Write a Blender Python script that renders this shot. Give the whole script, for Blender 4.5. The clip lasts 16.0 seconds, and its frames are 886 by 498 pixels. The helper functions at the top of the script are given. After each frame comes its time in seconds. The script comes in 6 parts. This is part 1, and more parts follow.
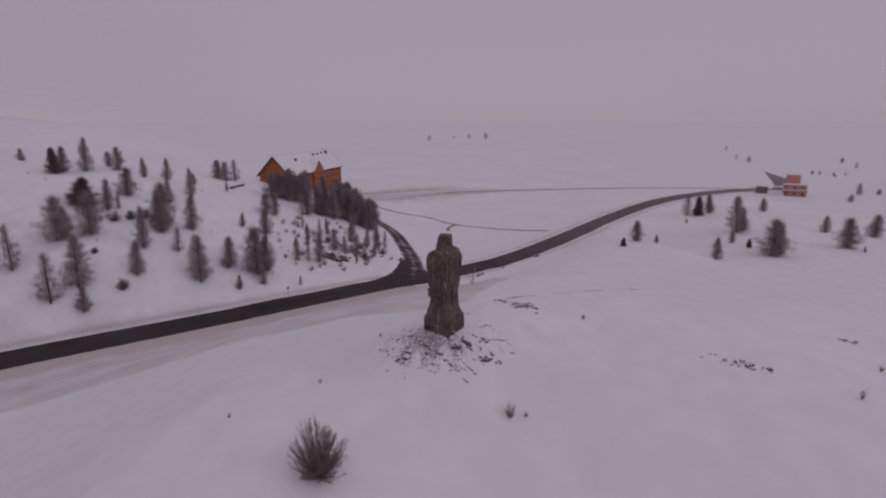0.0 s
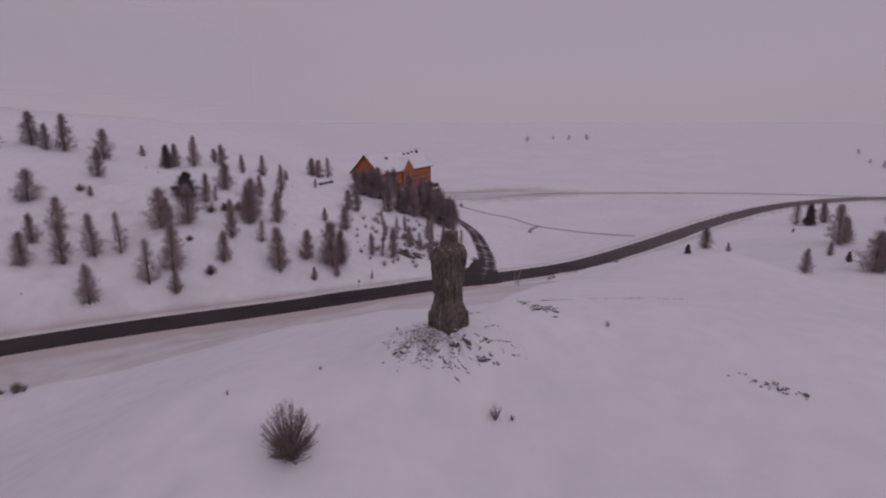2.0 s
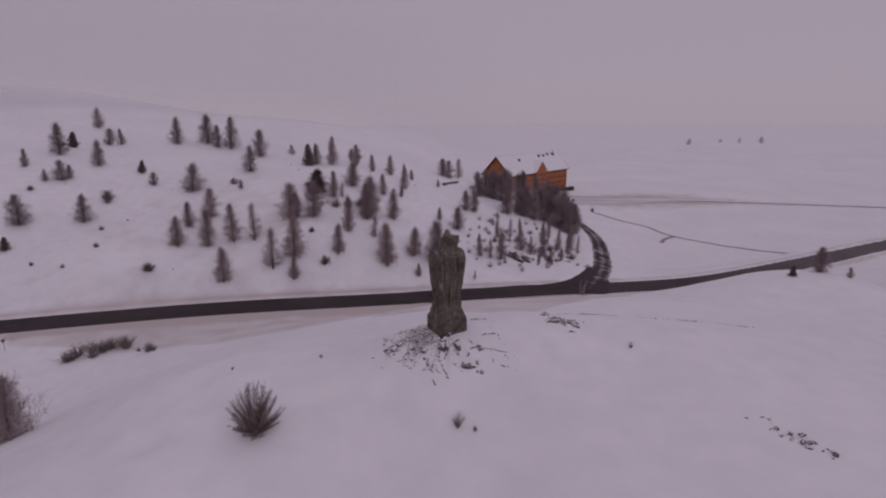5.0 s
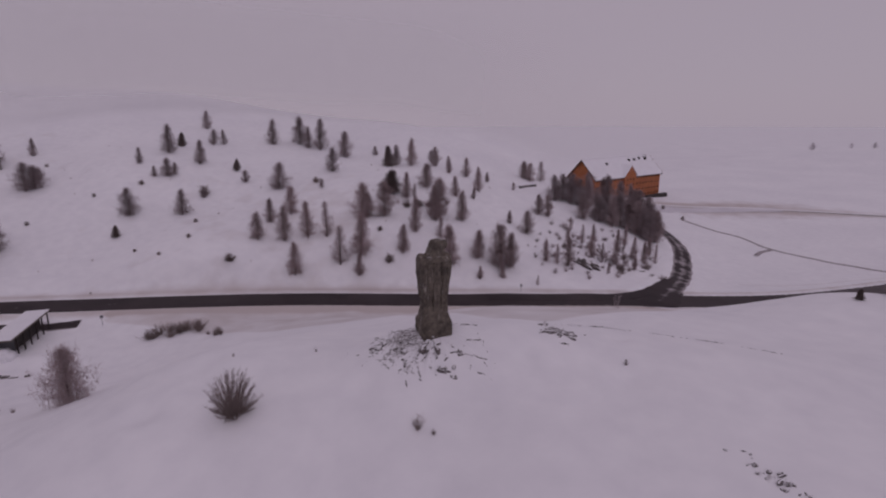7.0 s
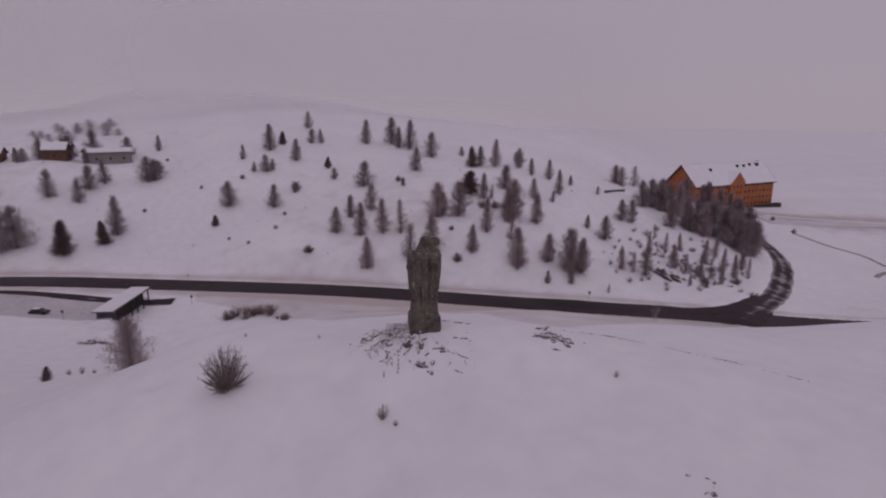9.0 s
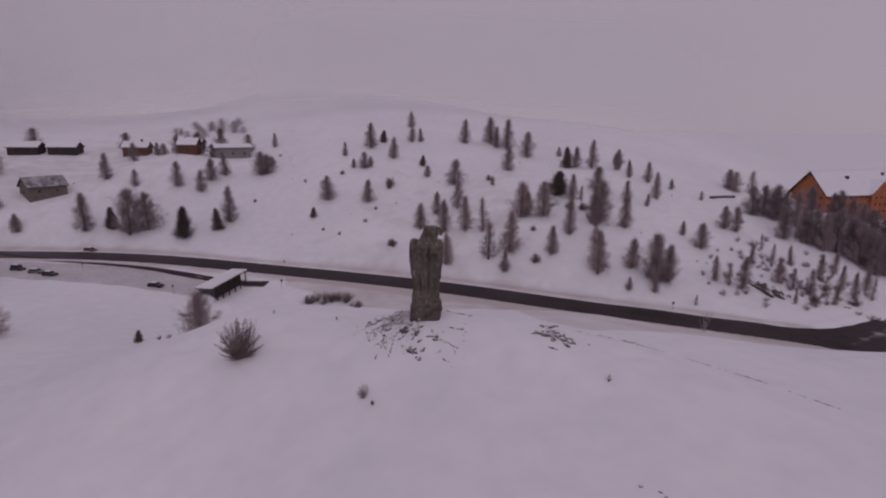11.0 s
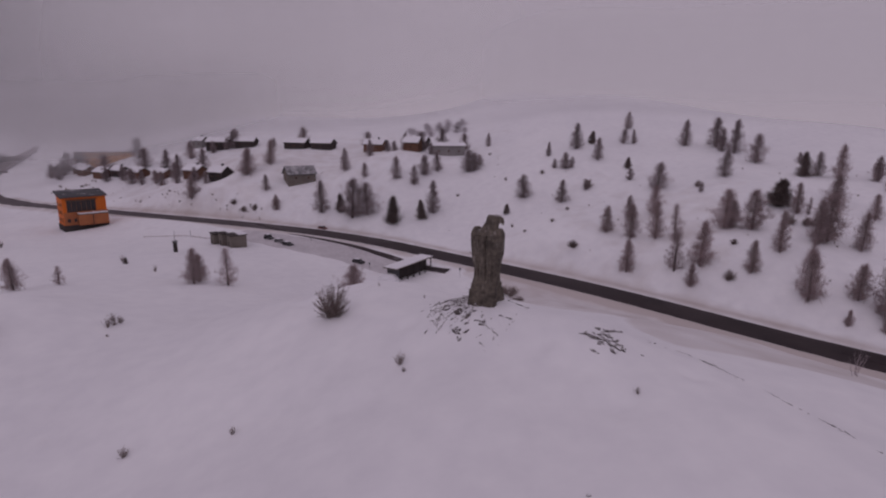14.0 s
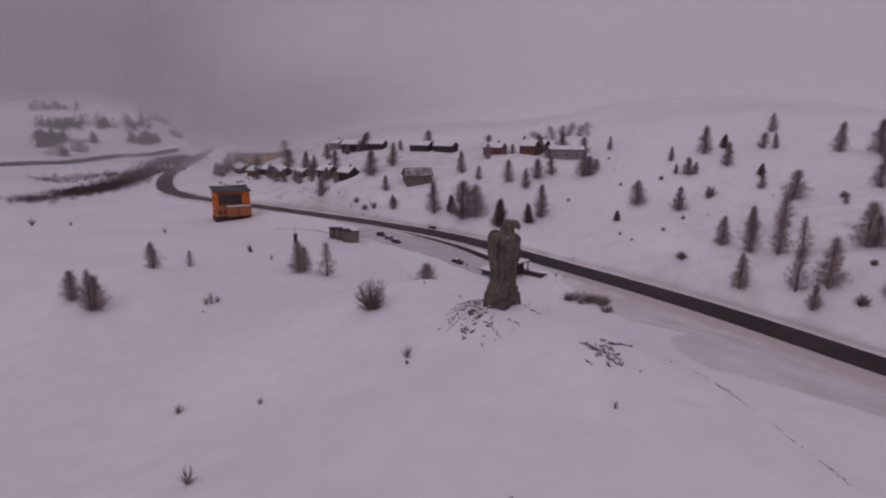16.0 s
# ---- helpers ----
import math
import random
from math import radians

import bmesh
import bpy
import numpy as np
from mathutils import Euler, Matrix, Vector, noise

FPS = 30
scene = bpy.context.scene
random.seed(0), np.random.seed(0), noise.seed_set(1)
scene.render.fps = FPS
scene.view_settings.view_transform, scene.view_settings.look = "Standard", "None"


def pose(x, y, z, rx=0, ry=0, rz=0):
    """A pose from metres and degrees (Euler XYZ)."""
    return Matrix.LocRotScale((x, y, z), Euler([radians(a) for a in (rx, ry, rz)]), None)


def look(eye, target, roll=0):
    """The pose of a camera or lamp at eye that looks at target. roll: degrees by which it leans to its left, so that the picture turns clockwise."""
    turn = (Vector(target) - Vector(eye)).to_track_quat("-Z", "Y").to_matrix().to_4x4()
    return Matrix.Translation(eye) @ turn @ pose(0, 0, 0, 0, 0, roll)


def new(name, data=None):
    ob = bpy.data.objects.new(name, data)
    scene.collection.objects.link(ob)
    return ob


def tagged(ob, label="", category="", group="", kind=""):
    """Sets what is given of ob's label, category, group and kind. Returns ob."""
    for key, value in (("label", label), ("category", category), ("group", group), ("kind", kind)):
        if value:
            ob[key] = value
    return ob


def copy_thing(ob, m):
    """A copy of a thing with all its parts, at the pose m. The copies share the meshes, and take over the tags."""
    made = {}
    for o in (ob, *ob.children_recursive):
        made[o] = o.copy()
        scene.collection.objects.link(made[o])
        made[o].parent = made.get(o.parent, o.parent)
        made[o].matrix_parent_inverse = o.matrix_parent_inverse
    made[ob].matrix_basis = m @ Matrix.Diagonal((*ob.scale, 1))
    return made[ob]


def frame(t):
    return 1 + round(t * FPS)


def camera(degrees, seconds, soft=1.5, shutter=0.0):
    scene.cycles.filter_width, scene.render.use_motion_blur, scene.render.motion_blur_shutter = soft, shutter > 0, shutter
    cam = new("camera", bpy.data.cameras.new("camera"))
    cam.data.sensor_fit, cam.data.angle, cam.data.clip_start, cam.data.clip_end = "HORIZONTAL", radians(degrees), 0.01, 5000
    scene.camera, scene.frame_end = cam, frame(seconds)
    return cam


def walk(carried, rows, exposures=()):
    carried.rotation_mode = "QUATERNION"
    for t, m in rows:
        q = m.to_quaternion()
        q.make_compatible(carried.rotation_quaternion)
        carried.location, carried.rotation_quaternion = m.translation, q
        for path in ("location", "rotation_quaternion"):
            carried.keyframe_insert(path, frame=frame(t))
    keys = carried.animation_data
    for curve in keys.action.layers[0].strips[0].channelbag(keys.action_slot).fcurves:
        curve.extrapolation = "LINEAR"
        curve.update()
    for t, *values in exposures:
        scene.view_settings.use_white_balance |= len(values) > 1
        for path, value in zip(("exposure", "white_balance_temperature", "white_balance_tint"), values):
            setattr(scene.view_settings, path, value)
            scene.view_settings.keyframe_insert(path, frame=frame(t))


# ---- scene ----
cam = camera(77.6, 16.0, soft=2.1)
METRES, EYE, TILT, LEAN, TURN = 80.0, 20.0, -13.5, 0.0, 0.0
ROWS = [
    (0.0, 0.0, 0.0, 0.0, 0.0, 0.0, -0.0),
    (0.5, 0.0254, 0.0007, -0.001, 2.98, -0.02, -0.73),
    (1.0, 0.0507, 0.0031, -0.0028, 5.11, -0.02, -1.25),
    (1.5, 0.0768, 0.0064, -0.003, 7.17, -0.05, -1.65),
    (2.0, 0.1038, 0.0102, -0.0023, 10.12, -0.14, -2.32),
    (2.5, 0.1303, 0.0153, -0.0015, 13.31, -0.28, -3.03),
    (3.0, 0.1567, 0.0219, -0.0004, 16.99, -0.46, -3.85),
    (3.5, 0.183, 0.0288, 0.0019, 19.23, -0.6, -4.35),
    (4.0, 0.2097, 0.0379, 0.0047, 21.34, -0.74, -4.81),
    (6.5, 0.3449, 0.099, 0.0253, 32.83, -1.82, -7.23),
    (7.0, 0.3716, 0.1155, 0.0298, 35.69, -2.14, -7.86),
    (7.5, 0.3973, 0.1334, 0.0339, 38.49, -2.51, -8.49),
    (8.0, 0.4226, 0.1525, 0.0376, 41.27, -2.88, -9.05),
    (8.5, 0.4473, 0.1721, 0.0414, 44.0, -3.28, -9.62),
    (9.0, 0.4715, 0.1931, 0.0451, 46.56, -3.67, -10.16),
    (11.5, 0.5767, 0.3148, 0.0625, 62.03, -6.57, -12.59),
    (12.0, 0.5949, 0.3422, 0.0673, 65.68, -7.34, -13.01),
    (12.5, 0.6107, 0.3709, 0.0719, 69.78, -8.2, -13.36),
    (13.0, 0.6257, 0.4006, 0.0772, 73.5, -9.05, -13.75),
    (13.5, 0.6384, 0.4317, 0.0831, 78.29, -10.14, -13.97),
    (14.0, 0.65, 0.4637, 0.09, 83.4, -11.33, -14.1),
    (14.5, 0.6588, 0.4965, 0.0968, 87.79, -12.35, -14.19),
    (15.0, 0.6658, 0.5306, 0.1058, 91.26, -13.11, -14.15),
    (15.5, 0.6707, 0.5656, 0.117, 94.6, -13.87, -13.99),
    (16.0, 0.6743, 0.6016, 0.1289, 97.94, -14.59, -13.85),
]
walk(cam, [(t, pose(0, 0, EYE, TILT, LEAN, TURN) @ pose(METRES * x, METRES * y, METRES * z, 90 + pitch, roll, yaw)) for t, x, y, z, yaw, pitch, roll in ROWS])

# ---- sky and light: snowfall fog over a mountain pass ----
world = bpy.data.worlds.new("overcast_sky")
scene.world = world
world.use_nodes = True
wn, wl = world.node_tree.nodes, world.node_tree.links
wn.clear()


def wnode(kind, **values):
    n = wn.new(kind)
    for key, value in values.items():
        n.inputs[key].default_value = value
    return n


w_out, w_bg = wnode("ShaderNodeOutputWorld"), wnode("ShaderNodeBackground", Strength=1.0)
w_co, w_sep = wnode("ShaderNodeTexCoord"), wnode("ShaderNodeSeparateXYZ")
w_sky = wnode("ShaderNodeTexSky")
w_sky.sky_type, w_sky.sun_disc = "NISHITA", False
w_sky.sun_elevation, w_sky.sun_rotation = radians(38), radians(200)
wl.new(w_co.outputs["Generated"], w_sep.inputs[0])
# cloud brightness grows from the horizon to the zenith
w_lift = wnode("ShaderNodeValToRGB")
ramp = w_lift.color_ramp
ramp.elements[0].position, ramp.elements[0].color = 0.0, (0.347, 0.291, 0.353, 1)
ramp.elements[1].position, ramp.elements[1].color = 1.0, (0.400, 0.337, 0.408, 1)
mid_stop = ramp.elements.new(0.30)
mid_stop.color = (0.343, 0.288, 0.349, 1)
wl.new(w_sep.outputs["Z"], w_lift.inputs["Fac"])
# a darker fog bank over the valley to the south-west
w_dot = wnode("ShaderNodeVectorMath")
w_dot.operation = "DOT_PRODUCT"
w_dot.inputs[1].default_value = Vector((-0.829, -0.559, 0.15)).normalized()
wl.new(w_co.outputs["Generated"], w_dot.inputs[0])
w_bank = wnode("ShaderNodeMapRange")
w_bank.interpolation_type = "SMOOTHERSTEP"
for key, value in (("From Min", 0.76), ("From Max", 1.0), ("To Min", 0.0), ("To Max", 0.50)):
    w_bank.inputs[key].default_value = value
wl.new(w_dot.outputs["Value"], w_bank.inputs["Value"])
w_noise = wnode("ShaderNodeTexNoise", Scale=3.0, Detail=4.0, Roughness=0.5)
wl.new(w_co.outputs["Generated"], w_noise.inputs["Vector"])
w_mul = wnode("ShaderNodeMath")
w_mul.operation = "MULTIPLY"
wl.new(w_bank.outputs["Result"], w_mul.inputs[0])
w_nr = wnode("ShaderNodeMapRange")
for key, value in (("From Min", 0.3), ("From Max", 0.7), ("To Min", 0.75), ("To Max", 1.1)):
    w_nr.inputs[key].default_value = value
wl.new(w_noise.outputs["Fac"], w_nr.inputs["Value"])
wl.new(w_nr.outputs["Result"], w_mul.inputs[1])
w_rise = wnode("ShaderNodeMapRange")
w_rise.interpolation_type = "SMOOTHSTEP"
for key, value in (("From Min", -0.03), ("From Max", 0.06), ("To Min", 0.55), ("To Max", 1.0)):
    w_rise.inputs[key].default_value = value
wl.new(w_sep.outputs["Z"], w_rise.inputs["Value"])
w_low = wnode("ShaderNodeMath")
w_low.operation = "MULTIPLY"
wl.new(w_mul.outputs[0], w_low.inputs[0])
wl.new(w_rise.outputs["Result"], w_low.inputs[1])
w_dark = wnode("ShaderNodeMix")
w_dark.data_type = "RGBA"
w_dark.inputs[7].default_value = (0.105, 0.092, 0.108, 1)
wl.new(w_low.outputs[0], w_dark.inputs[0])
wl.new(w_lift.outputs["Color"], w_dark.inputs[6])
# a little of the clear sky above the cloud comes through
w_add = wnode("ShaderNodeMix")
w_add.data_type, w_add.blend_type = "RGBA", "ADD"
w_add.inputs[0].default_value = 0.002
wl.new(w_dark.outputs[2], w_add.inputs[6])
wl.new(w_sky.outputs["Color"], w_add.inputs[7])
wl.new(w_add.outputs[2], w_bg.inputs["Color"])
wl.new(w_bg.outputs[0], w_out.inputs[0])

sun = new("sun", bpy.data.lights.new("sun", "SUN"))
sun.data.energy, sun.data.angle, sun.data.color = 0.26, radians(30), (1.0, 0.86, 1.0)
sun.matrix_world = look((80, -40, 60), (0, 0, 0))


# ---- materials ----
def shader(name, colour, other=None, rough=0.8, metal=0.0, scale=1.0, fine=8.0, bump=0.3, depth=0.02, spec=0.3, random_tint=0.0):
    """A surface with variation at two scales and fine relief, in metres of object space."""
    m = bpy.data.materials.new(name)
    m.use_nodes = True
    n, l = m.node_tree.nodes, m.node_tree.links
    b = n["Principled BSDF"]
    b.inputs["Roughness"].default_value, b.inputs["Metallic"].default_value = rough, metal
    b.inputs["Specular IOR Level"].default_value = spec
    co = n.new("ShaderNodeTexCoord")
    big, small = n.new("ShaderNodeTexNoise"), n.new("ShaderNodeTexNoise")
    big.inputs["Scale"].default_value, small.inputs["Scale"].default_value = scale, fine
    big.inputs["Detail"].default_value, small.inputs["Detail"].default_value = 3, 4
    l.new(co.outputs["Object"], big.inputs["Vector"])
    l.new(co.outputs["Object"], small.inputs["Vector"])
    mean = n.new("ShaderNodeMath")
    mean.operation = "MULTIPLY_ADD"
    mean.inputs[1].default_value = 0.5
    l.new(big.outputs["Fac"], mean.inputs[0])
    half = n.new("ShaderNodeMath")
    half.operation = "MULTIPLY"
    half.inputs[1].default_value = 0.5
    l.new(small.outputs["Fac"], half.inputs[0])
    l.new(half.outputs[0], mean.inputs[2])
    span = n.new("ShaderNodeMapRange")
    span.inputs["From Min"].default_value, span.inputs["From Max"].default_value = 0.36, 0.64
    l.new(mean.outputs[0], span.inputs["Value"])
    mix = n.new("ShaderNodeMix")
    mix.data_type = "RGBA"
    mix.inputs[6].default_value = (*colour, 1)
    mix.inputs[7].default_value = (*(other or [c * 0.7 for c in colour]), 1)
    l.new(span.outputs["Result"], mix.inputs[0])
    result = mix.outputs[2]
    if random_tint:
        info, hsv, rng = n.new("ShaderNodeObjectInfo"), n.new("ShaderNodeHueSaturation"), n.new("ShaderNodeMapRange")
        rng.inputs["To Min"].default_value, rng.inputs["To Max"].default_value = 1 - random_tint, 1 + random_tint
        l.new(info.outputs["Random"], rng.inputs["Value"])
        l.new(rng.outputs["Result"], hsv.inputs["Value"])
        l.new(result, hsv.inputs["Color"])
        result = hsv.outputs["Color"]
    l.new(result, b.inputs["Base Color"])
    if bump:
        bp = n.new("ShaderNodeBump")
        bp.inputs["Strength"].default_value, bp.inputs["Distance"].default_value = bump, depth
        l.new(small.outputs["Fac"], bp.inputs["Height"])
        l.new(bp.outputs["Normal"], b.inputs["Normal"])
    m["mix"] = mix.name
    return m


def over(m, colour, attribute=None, up=None, scale=0.6, low=0.45, high=0.6, rough=None):
    """Lays a second substance over a material: where a mesh attribute says so, or on faces that look up (snow, moss), broken by noise."""
    n, l = m.node_tree.nodes, m.node_tree.links
    b = n["Principled BSDF"]
    old = b.inputs["Base Color"].links[0].from_socket
    noise_n = n.new("ShaderNodeTexNoise")
    noise_n.inputs["Scale"].default_value, noise_n.inputs["Detail"].default_value = scale, 5
    co = n.new("ShaderNodeTexCoord")
    l.new(co.outputs["Object"], noise_n.inputs["Vector"])
    add = n.new("ShaderNodeMath")
    add.operation = "MULTIPLY_ADD" if attribute else "ADD"
    if attribute:
        at = n.new("ShaderNodeAttribute")
        at.attribute_name = attribute
        l.new(at.outputs["Fac"], add.inputs[0])
        add.inputs[1].default_value = 1.0
        l.new(noise_n.outputs["Fac"], add.inputs[2])
    else:
        geo_n, sep = n.new("ShaderNodeNewGeometry"), n.new("ShaderNodeSeparateXYZ")
        l.new(geo_n.outputs["Normal"], sep.inputs[0])
        l.new(sep.outputs["Z"], add.inputs[0])
        l.new(noise_n.outputs["Fac"], add.inputs[1])
    rng = n.new("ShaderNodeMapRange")
    rng.inputs["From Min"].default_value, rng.inputs["From Max"].default_value = low, high
    l.new(add.outputs[0], rng.inputs["Value"])
    mix = n.new("ShaderNodeMix")
    mix.data_type = "RGBA"
    mix.inputs[7].default_value = (*colour, 1)
    l.new(rng.outputs["Result"], mix.inputs[0])
    l.new(old, mix.inputs[6])
    l.new(mix.outputs[2], b.inputs["Base Color"])
    return m


M_SNOW = shader("snow", (0.85, 0.85, 0.87), (0.765, 0.765, 0.795), 0.75, scale=0.03, fine=0.35, bump=0.35, depth=0.25)
over(M_SNOW, (0.53, 0.48, 0.46), attribute="grit", scale=0.12, low=0.7, high=1.5)
# dark earth that shows in streaks down the knoll below the statue
_n, _l = M_SNOW.node_tree.nodes, M_SNOW.node_tree.links
_co, _sep, _ang, _len, _vec, _tx, _at, _add, _rg, _mx = (_n.new("ShaderNode" + k) for k in ("TexCoord", "SeparateXYZ", "Math", "VectorMath", "CombineXYZ", "TexNoise", "Attribute", "Math", "MapRange", "Mix"))
_off = _n.new("ShaderNodeVectorMath")
_off.inputs[1].default_value = (-0.4, -48.8, 0.0)
_l.new(_co.outputs["Object"], _off.inputs[0])
_l.new(_off.outputs[0], _sep.inputs[0])
_ang.operation, _len.operation = "ARCTAN2", "LENGTH"
_l.new(_sep.outputs["X"], _ang.inputs[0])
_l.new(_sep.outputs["Y"], _ang.inputs[1])
_l.new(_off.outputs[0], _len.inputs[0])
_l.new(_ang.outputs[0], _vec.inputs["X"])
_l.new(_len.outputs["Value"], _vec.inputs["Y"])
_map = _n.new("ShaderNodeMapping")
_map.inputs["Scale"].default_value = (26.0, 3.4, 1.0)
_l.new(_vec.outputs[0], _map.inputs["Vector"])
_tx.inputs["Scale"].default_value, _tx.inputs["Detail"].default_value = 1.0, 5
_l.new(_map.outputs[0], _tx.inputs["Vector"])
_at.attribute_name = "bare"
_l.new(_at.outputs["Fac"], _add.inputs[0])
_l.new(_tx.outputs["Fac"], _add.inputs[1])
_rg.inputs["From Min"].default_value, _rg.inputs["From Max"].default_value, _rg.inputs["To Max"].default_value = 0.92, 1.2, 0.72
_l.new(_add.outputs[0], _rg.inputs["Value"])
_mx.data_type = "RGBA"
_mx.inputs[7].default_value = (0.12, 0.10, 0.095, 1)
_base = _n["Principled BSDF"].inputs["Base Color"]
_l.new(_rg.outputs["Result"], _mx.inputs[0])
_l.new(_base.links[0].from_socket, _mx.inputs[6])
_l.new(_mx.outputs[2], _base)
M_ROOF_SNOW = shader("roof_snow", (0.82, 0.82, 0.85), (0.76, 0.76, 0.79), 0.8, scale=0.2, fine=1.5, bump=0.3, depth=0.1)
M_ASPHALT = shader("wet_asphalt", (0.028, 0.021, 0.023), (0.050, 0.038, 0.040), 0.65, scale=0.12, fine=3.0, bump=0.1, depth=0.01, spec=0.15)
# paler asphalt towards both far ends: wet sheen and haze put into the colour
over(M_ASPHALT, (0.125, 0.107, 0.113), attribute="far_pale", scale=0.05, low=0.55, high=1.5)
over(M_ASPHALT, (0.34, 0.31, 0.32), attribute="slush", scale=0.22, low=0.95, high=1.2)
M_STONE = shader("granite_blocks", (0.155, 0.132, 0.107), (0.05, 0.043, 0.037), 0.9, scale=0.55, fine=2.6, bump=0.6, depth=0.08)
M_ROCK = shader("dark_rock", (0.165, 0.145, 0.14), (0.075, 0.066, 0.065), 0.9, scale=0.9, fine=6.0, bump=0.8, depth=0.06, random_tint=0.2)
over(M_ROCK, (0.80, 0.80, 0.82), up=True, scale=2.2, low=1.08, high=1.34)
M_BARK = shader("larch_bark", (0.105, 0.083, 0.08), (0.065, 0.052, 0.05), 0.95, scale=2.0, fine=14.0, bump=0.5)
M_TWIG = shader("larch_twigs", (0.385, 0.305, 0.307), (0.245, 0.193, 0.195), 0.95, scale=0.5, fine=5.0, bump=0.0, random_tint=0.18)
# greyer twig tone of the farther larches, a little haze put into it
M_TWIG_HIGH = shader("haze_grey_larch_twigs", (0.32, 0.265, 0.272), (0.215, 0.176, 0.182), 0.95, scale=0.5, fine=5.0, bump=0.0, random_tint=0.15)
# pale grey twigs and trunks for the farthest trees: haze put into the colour
M_HAZED_TWIG = shader("hazed_larch_twigs", (0.60, 0.56, 0.59), (0.46, 0.43, 0.45), 0.95, scale=0.5, fine=5.0, bump=0.0, random_tint=0.15)
M_PACKED = shader("packed_snow", (0.62, 0.60, 0.62), (0.47, 0.45, 0.47), 0.8, scale=0.12, fine=1.0, bump=0.3, depth=0.05)
M_SCRAPED = shader("scraped_snow", (0.68, 0.665, 0.70), (0.57, 0.555, 0.59), 0.8, scale=0.08, fine=0.6, bump=0.3, depth=0.05)
M_LANE = shader("snow_packed_lane", (0.79, 0.785, 0.80), (0.72, 0.71, 0.73), 0.8, scale=0.12, fine=1.0, bump=0.3, depth=0.05)
M_NEEDLE = shader("fir_needles", (0.175, 0.14, 0.13), (0.10, 0.079, 0.074), 0.9, scale=0.8, fine=6.0, bump=0.0, random_tint=0.2)
M_STEM = shader("shrub_stems", (0.27, 0.218, 0.205), (0.165, 0.132, 0.125), 0.95, scale=1.0, fine=8.0, bump=0.0, random_tint=0.2)
M_FROSTED = shader("frosted_shrub_stems", (0.46, 0.40, 0.41), (0.28, 0.24, 0.25), 0.95, scale=1.0, fine=8.0, bump=0.0, random_tint=0.25)
M_ORANGE = shader("orange_larch_boards", (0.41, 0.150, 0.062), (0.29, 0.10, 0.045), 0.75, scale=0.3, fine=2.5, bump=0.3)
M_VIVID = shader("orange_render", (0.66, 0.165, 0.02), (0.50, 0.115, 0.018), 0.7, scale=0.25, fine=2.0, bump=0.15)
M_BROWN = shader("brown_timber", (0.16, 0.085, 0.055), (0.10, 0.055, 0.04), 0.85, scale=0.5, fine=4.0, bump=0.4)
M_DARK = shader("dark_timber", (0.055, 0.045, 0.042), (0.035, 0.03, 0.03), 0.85, scale=0.5, fine=4.0, bump=0.4)
M_GREY = shader("grey_render", (0.27, 0.255, 0.25), (0.20, 0.19, 0.19), 0.9, scale=0.3, fine=3.0, bump=0.3)
M_INN = shader("red_orange_render", (0.56, 0.20, 0.115), (0.46, 0.16, 0.095), 0.85, scale=0.3, fine=3.0, bump=0.2)
M_OCHRE = shader("ochre_render", (0.58, 0.35, 0.19), (0.48, 0.28, 0.16), 0.85, scale=0.3, fine=3.0, bump=0.2)
M_CONCRETE = shader("concrete", (0.185, 0.162, 0.143), (0.13, 0.115, 0.10), 0.9, scale=0.6, fine=5.0, bump=0.4)
M_SLATE = shader("slate", (0.10, 0.10, 0.105), (0.07, 0.07, 0.075), 0.8, scale=0.5, fine=4.0, bump=0.5)
over(M_SLATE, (0.62, 0.61, 0.63), up=True, scale=0.5, low=1.1, high=1.6)
M_BITUMEN = shader("dark_roofing", (0.085, 0.085, 0.092), (0.055, 0.055, 0.06), 0.8, scale=0.4, fine=3.0, bump=0.3)
over(M_BITUMEN, (0.62, 0.61, 0.63), up=True, scale=0.3, low=1.55, high=1.8)
M_SHINGLE = shader("wooden_shingles", (0.15, 0.125, 0.12), (0.09, 0.075, 0.072), 0.85, scale=0.5, fine=4.0, bump=0.5)
over(M_SHINGLE, (0.72, 0.71, 0.74), up=True, scale=0.45, low=1.36, high=1.75)
M_METAL = shader("dull_metal", (0.20, 0.20, 0.21), (0.14, 0.14, 0.15), 0.45, metal=0.7, scale=1.0, fine=8.0, bump=0.1)
M_TYRE = shader("rubber", (0.02, 0.02, 0.02), None, 0.9, scale=3.0, fine=20.0)
M_CAR_BLACK = shader("black_car_paint", (0.018, 0.018, 0.022), (0.035, 0.033, 0.035), 0.35, scale=0.8, fine=6.0, bump=0.0, spec=0.5)
M_CAR_GREY = shader("grey_car_paint", (0.13, 0.13, 0.14), (0.19, 0.185, 0.19), 0.35, scale=0.8, fine=6.0, bump=0.0, spec=0.5)
M_CAR_RED = shader("dusty_red_paint", (0.16, 0.05, 0.05), (0.20, 0.10, 0.10), 0.4, scale=0.8, fine=6.0, bump=0.0, spec=0.5)
M_SCRUB = shader("alder_scrub", (0.135, 0.108, 0.106), (0.08, 0.064, 0.062), 0.95, scale=0.3, fine=3.0, bump=0.0)
M_GLASS = bpy.data.materials.new("window_glass")
M_GLASS.use_nodes = True
_b = M_GLASS.node_tree.nodes["Principled BSDF"]
_b.inputs["Base Color"].default_value = (0.02, 0.02, 0.024, 1)
_b.inputs["Roughness"].default_value, _b.inputs["IOR"].default_value = 0.08, 1.5


